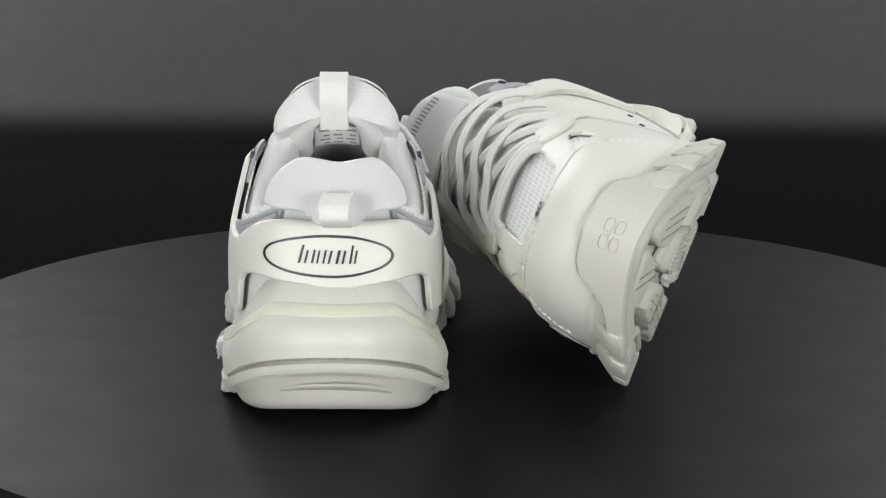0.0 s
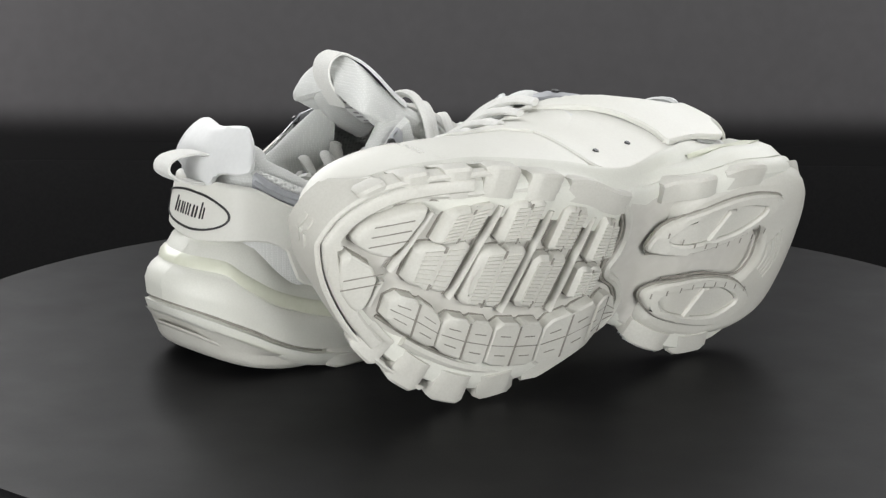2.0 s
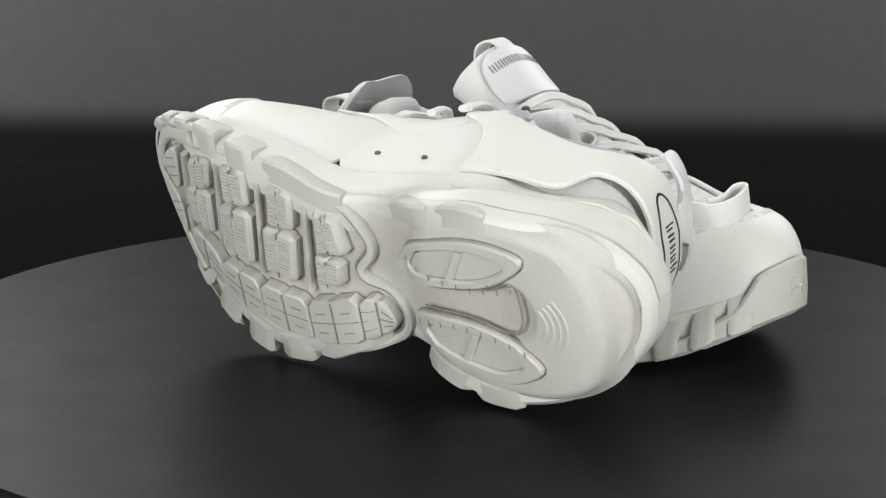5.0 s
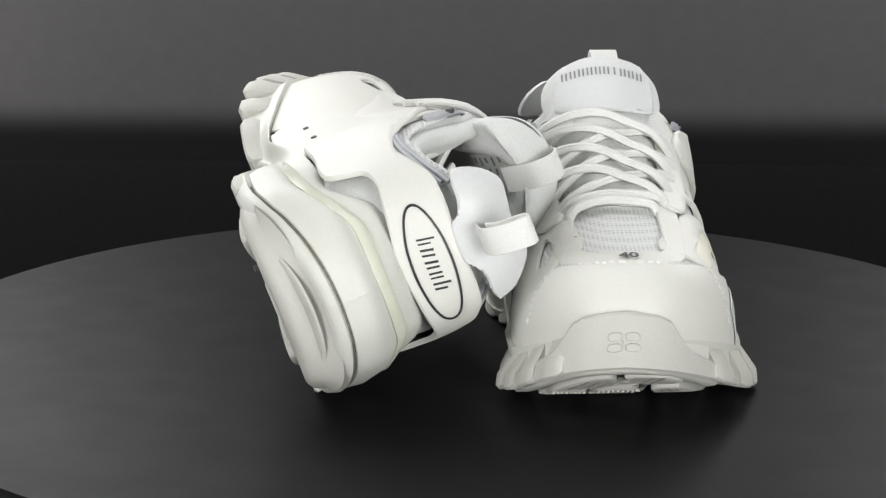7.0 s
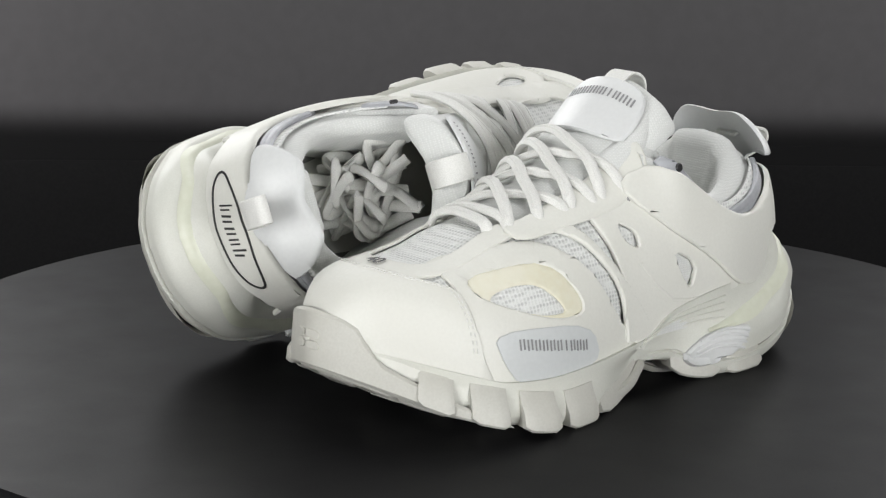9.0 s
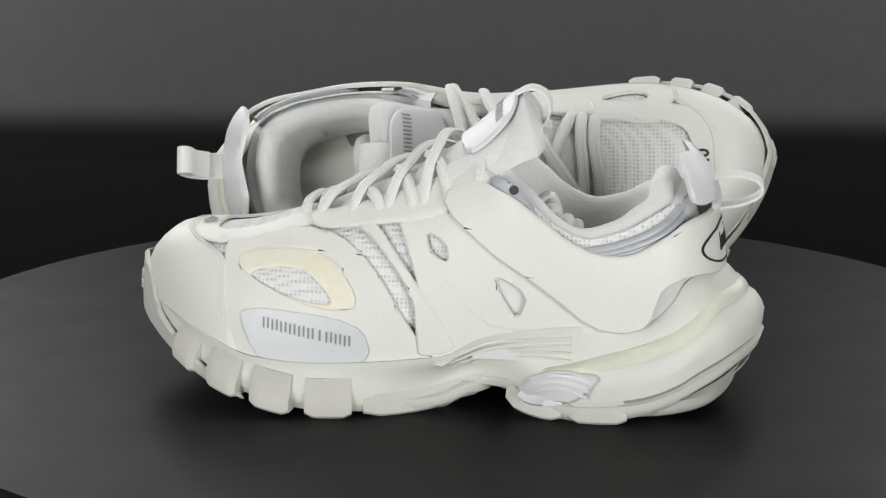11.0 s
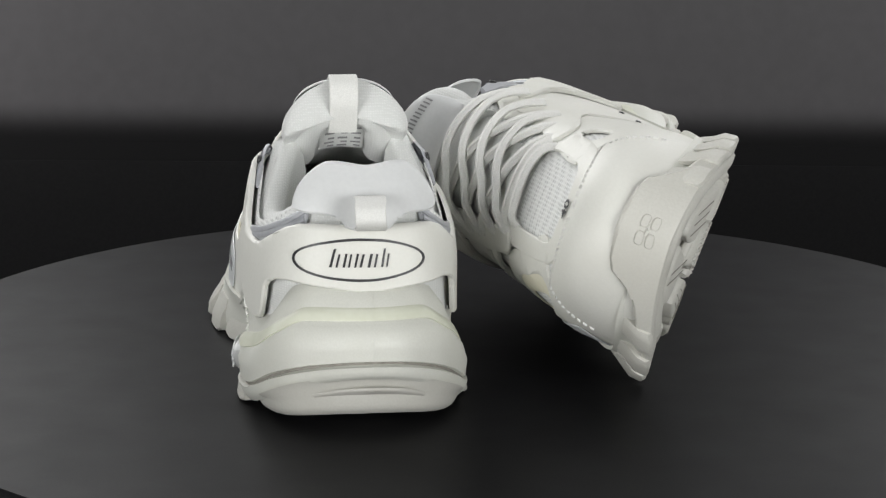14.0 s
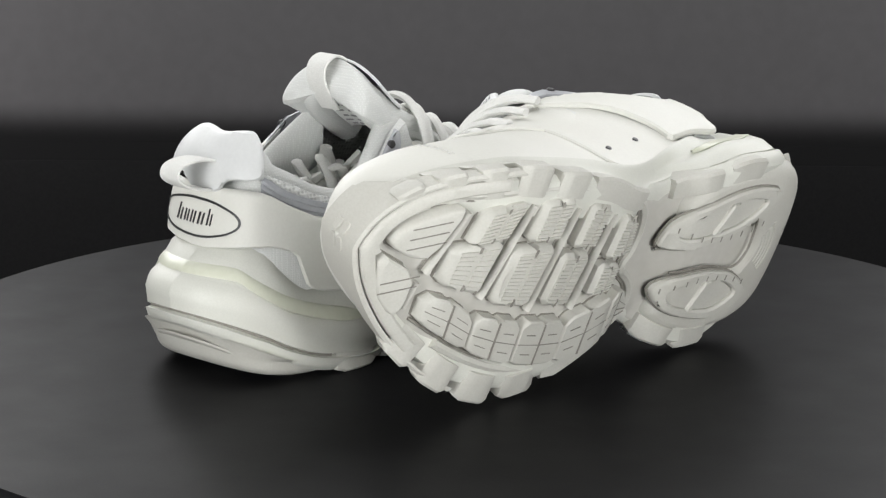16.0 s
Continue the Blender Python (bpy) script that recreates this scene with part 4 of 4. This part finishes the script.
    P("side_panel", sheet(rounded([(0.249, 0.070), (0.215, 0.0775), (0.196, 0.0785), (0.164, 0.082), (0.1635, 0.05), (0.1635, low_in(0.1635)), (0.180, low_in(0.18)), (0.21, low_in(0.21)), (0.240, 0.0215), (0.247, 0.040)], 1), on_side(-1, 0.0006), 0.0016, 0.0045,
                          (rounded([(0.238, 0.064), (0.222, 0.0695), (0.210, 0.0680), (0.230, 0.058)], 2),), edge=0.0007), LEATHER)
    P("quarter_panel", sheet(rounded([(0.166, 0.088), (0.150, 0.096), (0.128, 0.100), (0.110, 0.084), (0.100, 0.066), (0.097, 0.045), (0.098, low_in(0.098)), (0.112, low_in(0.112)), (0.125, low_in(0.125)), (0.140, low_in(0.14)), (0.1635, low_in(0.163)), (0.165, 0.05)], 1), on_side(-1, 0.0012), 0.0022, 0.004, edge=0.0008), LEATHER)
    for x, z in ((0.150, 0.033), (0.1265, 0.0375)):
        P("vent_hole", disc_mesh(skin(x, s_of_z(x, z, -1), 0.0033), (0, -1, 0.0), 0.0015), INK)
    # collar film and heel strap
    on_h = on_heel
    P("silver_film", sheet(rounded([(0.028, 0.0965), (0.045, 0.0875), (0.060, 0.0805), (0.082, 0.0780), (0.088, 0.072), (0.060, 0.068), (0.030, 0.080)], 2), on_h(0.0015), 0.0016, 0.004), SILVER, lab="silver grey glossy film")
    P("silver_film", sheet(rounded([(-0.028, 0.0965), (-0.045, 0.0875), (-0.060, 0.0805), (-0.082, 0.0780), (-0.088, 0.072), (-0.060, 0.068), (-0.030, 0.080)], 2), on_h(0.0015), 0.0016, 0.004), SILVER, lab="silver grey glossy film")
    for sg in (1, -1):
        s_band = np.linspace(0.032, 0.108, 14)
        knit = [(sg * a, RIM(a) - 0.0030) for a in s_band] + [(sg * a, RIM(a) - 0.0125) for a in s_band[::-1]]
        P("mesh_band", sheet(knit, on_h(0.0004), 0.0009, 0.004, edge=0.0003), MESH, lab="off-white dotted knit band")
        for dz in (0.0, 0.0036):
            pts = [on_h(0.0030)(sg * (0.080 - 0.050 * t), 0.0748 + dz * (0.5 + 0.5 * t) + 0.0125 * t * t + 0.003 * t, 0) for t in np.linspace(0, 1, 12)]
            P("piping", tube(pts, 0.0017, 0.0012, (0, sg, 0.3), 8), SILVER)
        P("silver_tab", sheet(rounded([(sg * 0.098, 0.0915), (sg * 0.108, 0.088), (sg * 0.122, 0.1035), (sg * 0.116, 0.1085)], 1), on_h(0.0012), 0.0018, 0.004), SILVER)
        P("rivet", disc_mesh(on_h(0.0032)(sg * 0.1105, 0.1015, 0), (0, sg, 0.2), 0.0021), INK)
    half = [(0.020, 0.0900), (0.033, 0.0885), (0.046, 0.081), (0.060, 0.0745), (0.074, 0.0755), (0.086, 0.081), (0.099, 0.0905), (0.110, 0.0985), (0.122, 0.1035), (0.140, 0.0975)]
    low = [(0.141, 0.090), (0.120, 0.074), (0.094, 0.058), (0.076, 0.0425), (0.062, 0.0395), (0.052, 0.0425), (0.0485, 0.052), (0.046, 0.0600), (0.036, 0.0645), (0.022, 0.0635)]
    half_inner = half[:4] + [(0.074, 0.0750), (0.086, 0.0785), (0.099, 0.0835), (0.110, 0.0865), (0.122, 0.0885), (0.134, 0.0900)]
    low_inner = [(0.133, 0.0835), (0.118, 0.0760), (0.106, 0.0640), (0.0985, 0.0460), (0.1000, 0.0330), (0.090, 0.0350), (0.076, 0.0385)] + low[4:]
    band = [(0.0, 0.0890)] + half + low + [(0.0, 0.0605)] + [(-a, b) for a, b in reversed(low_inner)] + [(-a, b) for a, b in reversed(half_inner)]
    def on_strap(base=0.0):
        return lambda s, z, off: on_heel(base + 0.0034 + 0.0038 * (1 - min(max((abs(s) - 0.026) / 0.030, 0), 1)))(s, z, off)
    strap_ob = P("heel_strap", sheet(rounded(band, 1), on_strap(), 0.0026, 0.0045, edge=0.0009), LEATHER, lab="wide smooth heel strap")
    logo = P("oval_ring", ring_mesh(on_strap(0.0027), 0.0035, 0.0752, 0.0262, 0.0093, 0.0011, 0.0003), INK, strap_ob, "black oval print")
    # plain slanted strokes stand for the mark in the oval
    items = []
    hand = -1 if flip else 1
    for k, (cx, tall) in enumerate(((0.0105, 0.0048), (0.0055, 0.0028), (0.0006, 0.0028), (-0.0044, 0.0028), (-0.0094, 0.0048))):
        cx = 0.0035 + hand * cx
        at = lambda a, z: (cx + hand * (a - 0.20 * (z - 0.0752)), z)
        for a0, a1, z0, z1 in ((0.0004, 0.0013, 0.0722, 0.0752 + tall), (-0.0017, -0.0009, 0.0722, 0.0778)):
            items.append((at(a0, z0), at(a1, z0), at(a1, z1), at(a0, z1)))
    mark = bars(on_strap(0.0027), items, 0.0003)
    P("print_bar", mark, INK, strap_ob)
    # counter below the strap, and its mesh patch
    P("heel_counter", sheet(rounded([(-0.070, 0.038), (-0.062, 0.060), (-0.030, 0.066), (0.0, 0.067), (0.030, 0.066), (0.062, 0.060), (0.070, 0.038)], 1), on_h(0.0002), 0.0014, 0.005), FABRIC, lab="recessed off-white knit counter")
    P("mesh_patch", sheet(rounded([(-0.020, 0.050), (-0.018, 0.064), (0.018, 0.064), (0.020, 0.050)], 1), on_h(0.0025), 0.0010, 0.005), FABRIC)
    # heel cushion: a pearly pillow with a drooping nose
    def pillow(s, z, off):
        k = min(max((z - 0.088) / 0.028, 0), 1)
        return on_heel(0.0055 + 0.0050 * math.sin(math.pi * (0.15 + 0.8 * k)))(s, z, off)
    cush = [(0.0, 0.1135), (0.014, 0.1155), (0.024, 0.1150), (0.0310, 0.1085), (0.0325, 0.0965), (0.026, 0.0945), (0.018, 0.0950), (0.0115, 0.0925), (0.0095, 0.088),
            (0.0, 0.0875), (-0.0095, 0.088), (-0.0115, 0.0925), (-0.018, 0.0950), (-0.026, 0.0945), (-0.0325, 0.0965), (-0.0310, 0.1085), (-0.024, 0.1150), (-0.014, 0.1155)]
    cu = P("heel_cushion", sheet(rounded(cush, 2), pillow, 0.0030, 0.003, edge=0.001), PLASTIC, lab="pearly white moulded heel cushion")
    loop_path = [(0.030, 0.0, 0.0985), (0.0175, 0.0, 0.1005), (0.0115, 0.0, 0.1090), (0.0110, 0.0, 0.1190), (0.0140, 0.0, 0.1215), (0.0170, 0.0, 0.1180), (0.0175, 0.0, 0.1090), (0.0220, 0.0, 0.1030)] if flip else [(0.033, 0.0, 0.1015), (0.0205, 0.0, 0.1035), (0.0105, 0.001, 0.1015), (0.0085, 0.001, 0.0960), (0.0160, 0.0, 0.0910), (0.0275, 0.0, 0.0885)]
    P("pull_loop", strap(loop_path, 0.0125, 0.0013), CORD, lab="off-white woven pull loop")
    # ---- tongue ----
    bm = bmesh.new()
    line = spline([(0.208, 0, TONGUE_Z(0.208)), (0.178, 0, TONGUE_Z(0.178)), (0.155, 0, TONGUE_Z(0.155)), (0.137, 0, TONGUE_Z(0.137)), (0.1245, 0, 0.1335), (0.1165, 0, 0.1395)], 6)
    m = len(line)
    rows = []
    for k, q in enumerate(line):
        t = (line[min(k + 1, m - 1)] - line[max(k - 1, 0)]).normalized()
        nin = Vector((t.z, 0, -t.x))
        if nin.z > 0:
            nin = -nin
        f = k / (m - 1)
        w = float(np.interp(f, [0, 0.3, 0.7, 0.85, 0.93, 0.98, 1.0], [0.018, 0.023, 0.0295, 0.0290, 0.0275, 0.0235, 0.0170]))
        th = float(np.interp(f, [0, 0.5, 0.8, 0.95, 1.0], [0.002, 0.013, 0.023, 0.023, 0.017]))
        row = []
        for a in np.linspace(0, math.tau, 33)[:-1]:
            c, s = math.cos(a), math.sin(a)
            yy = 0.004 + w * math.copysign(abs(c) ** 0.7, c)
            dd = th * 0.5 * (1 - math.copysign(abs(s) ** 0.8, s) * (1 if s > 0 else 1 - 0.80 * (1 - abs(c)) * min(1, 2.2 * (1 - f) + 0.4)))
            row.append(q + Vector((0, yy, 0)) + nin * (dd + 11 * (yy - 0.003) ** 2))
        rows.append(row)
    vs = grid(bm, rows, closed_v=True)
    bm.faces.new(vs[0])
    bm.faces.new(vs[-1])
    tongue = P("tongue", fix(bm), FABRIC, lab="padded off-white tongue")

    def on_tongue(u, y, off):
        """u metres down from the tongue's top."""
        x = 0.1168 + u * 0.74
        e = 0.0008
        t = Vector((e, 0, TONGUE_Z(x + e) - TONGUE_Z(x))).normalized()
        nout = Vector((-t.z, 0, t.x))
        return Vector((x, y, TONGUE_Z(x))) + nout * (off + 0.0006 - 11 * (y - 0.003) ** 2)
    roll = spline([on_tongue(u, y, -d) for u, y, d in ((0.048, 0.0245, 0.008), (0.030, 0.0240, 0.0095), (0.014, 0.0190, 0.0105), (0.0080, 0.0045, 0.0105), (0.014, -0.0100, 0.0105), (0.030, -0.0145, 0.0095), (0.048, -0.0150, 0.008))], 7)
    P("tongue_roll", tube(roll, 0.0085, 0.0085, (0.7, 0, 0.7), 14), FABRIC, tongue, "padded ribbed lining roll")
    P("tongue_badge", sheet(rounded([(0.002, -0.010), (0.002, 0.018), (0.009, 0.0265), (0.022, 0.0285), (0.036, 0.0265), (0.036, -0.0205), (0.022, -0.0215), (0.009, -0.0190)], 2), on_tongue, 0.0016, 0.004, edge=0.0008), PLASTIC, tongue, "smooth white tongue badge")
    items = []
    for k in range(10):
        y, u = -0.0155 + 0.0041 * k, 0.0135 - 0.9 * 0.0022 * math.sin(math.pi * (k + 0.5) / 10)
        for w in ((0.0,) if k == 6 else (-0.0010, 0.0010)):
            items.append(((u - 0.0022, y + w - 0.0004), (u + 0.0022, y + w - 0.0004), (u + 0.0022, y + w + 0.0004), (u - 0.0022, y + w + 0.0004)))
    P("print_bar", bars(lambda a, b, off: on_tongue(a, b, off + 0.0017), items, 0.0002), GREYINK, tongue)
    P("tongue_loop", strap([(0.1260, 0.005, 0.1310), (0.1195, 0.005, 0.1385), (0.1125, 0.005, 0.1415), (0.1055, 0.005, 0.1380), (0.1045, 0.005, 0.1300), (0.1090, 0.005, 0.1220), (0.114, 0.005, 0.115)], 0.0125, 0.0012), CORD, tongue, "ribbed pull loop")
    # care label inside
    back = lambda y, u, off: on_tongue(u, y, -0.0142 - off)
    lab = P("care_label", sheet([(-0.006, 0.018), (0.015, 0.018), (0.015, 0.040), (-0.006, 0.040)], back, 0.0006, 0.006), FABRIC, tongue, "pale woven care label")
    items = []
    for r in range(5):
        for c in range(3):
            y0, u0 = -0.0045 + 0.0062 * c, 0.0205 + 0.0038 * r
            items.append(((y0, u0), (y0 + 0.003 + 0.0016 * ((r + c) % 2), u0), (y0 + 0.003 + 0.0016 * ((r + c) % 2), u0 + 0.0011), (y0, u0 + 0.0011)))
    P("print_bar", bars(lambda y, u, off: back(y, u, off + 0.0007), items, 0.0002), GREYINK, lab)

    # ---- eyestays and laces ----
    for sg in (1, -1):
        k = 0.001 if sg > 0 else -0.001
        stay = [(0.210, sg * 0.020 + k), (0.190, sg * 0.0215 + k), (0.165, sg * 0.0225 + k), (0.140, sg * 0.0245 + k), (0.129, sg * 0.0265 + k), (0.129, sg * 0.036), (0.145, sg * 0.037), (0.165, sg * 0.036), (0.185, sg * 0.034), (0.208, sg * 0.031)]
        P("eyestay", sheet(rounded(stay, 2), on_top(0.0022), 0.0018, 0.004, edge=0.0007), LEATHER)
    xs = [0.2035, 0.188, 0.173, 0.158, 0.1435]
    ys = [0.0235, 0.0270, 0.0300, 0.0320, 0.0335]

    def lace_at(x, y, lift):
        p = on_top(0.0046)(x, y, 0)
        p.z = max(p.z, TONGUE_Z(p.x) - 25 * y * y + 0.0028) + lift
        return p

    def cord(x0, y0, x1, y1, over, seed):
        pts, ups = [], []
        for t in np.linspace(0, 1, 21):
            dive = abs(2 * t - 1) ** 14
            x = x0 + (x1 - x0) * t + 0.0012 * math.sin(2.3 * seed + 5 * t)
            y = y0 + (y1 - y0) * t
            pts.append(lace_at(x, y, over * min(1, 2.2 * math.sin(math.pi * t)) - 0.0050 * dive))
            ups.append((0.35, 14 * y, 1))
        lace = P("lace", tube(pts, 0.0029, 0.0018, ups, 8), CORD)
        for dx in (0.0012, -0.0012):
            P("lace_ridge", tube([q + Vector((dx, 0, 0.0012)) for q in pts[1:-1]], 0.0008, 0.0008, ups[1:-1], 6), CORD, lace)

    for i in range(len(xs) - 2):
        for sg in (1, -1):
            cord(xs[i] + 0.0018 * sg, sg * ys[i], xs[i + 2] - 0.0018 * sg, -sg * ys[i + 2], 0.0030 if sg > 0 else 0.0, 2 * i + sg)
    cord(0.158, 0.0320, 0.1400, -0.0330, 0.0040, 2)
    cord(0.2030, 0.0215, 0.2050, -0.0220, 0.0002, 3)
    cord(0.2115, 0.0180, 0.2105, -0.0200, 0.0, 6)
    # lace ends knotted inside the opening
    rnd = random.Random(5)
    for k in range(14):
        c = Vector((0.104 + rnd.uniform(-0.006, 0.006), rnd.uniform(-0.010, 0.012), 0.072 + rnd.uniform(-0.008, 0.012)))
        pts = [Vector((0.122, rnd.uniform(-0.02, 0.02), 0.088 + rnd.uniform(-0.004, 0.008)))]
        a0 = rnd.uniform(0, 6)
        for j in range(4):
            a = a0 + 1.5 * j
            pts.append(c + Vector((0.007 * math.cos(a), 0.012 * math.sin(a), 0.009 * math.sin(1.7 * a + k))))
        pts.append(Vector((0.095 + rnd.uniform(-0.01, 0.01), rnd.uniform(-0.02, 0.02), 0.052)))
        P("lace_end", tube(spline(pts, 7), 0.0031, 0.0019, (0.2, 0.1, 1), 8), CORD)
    return shoe


def key_turn(ob, base):
    """Key a thing that rides on the disc."""
    walk(ob, [(t / 2, pose(0, 0, 0, 0, 0, SPIN * t / 2) @ base) for t in range(33)])


LEFT_AT = pose(-0.0583, -0.1476, 0.0, 0, 0, 91.03)
RIGHT_AT = Matrix(((0.0041, 0.3548, -0.9349, 0.0962), (-0.9978, 0.0633, 0.0197, 0.1516), (0.0661, 0.9328, 0.3543, 0.0488), (0, 0, 0, 1)))
sneaker_left = sneaker(False, "chunky off-white sneaker standing upright on the turntable")
sneaker_right = sneaker(True, "chunky off-white sneaker lying on its side against the other")


def motions():
    key_turn(turntable, Matrix())
    key_turn(sneaker_left, LEFT_AT)
    key_turn(sneaker_right, RIGHT_AT)


motions()
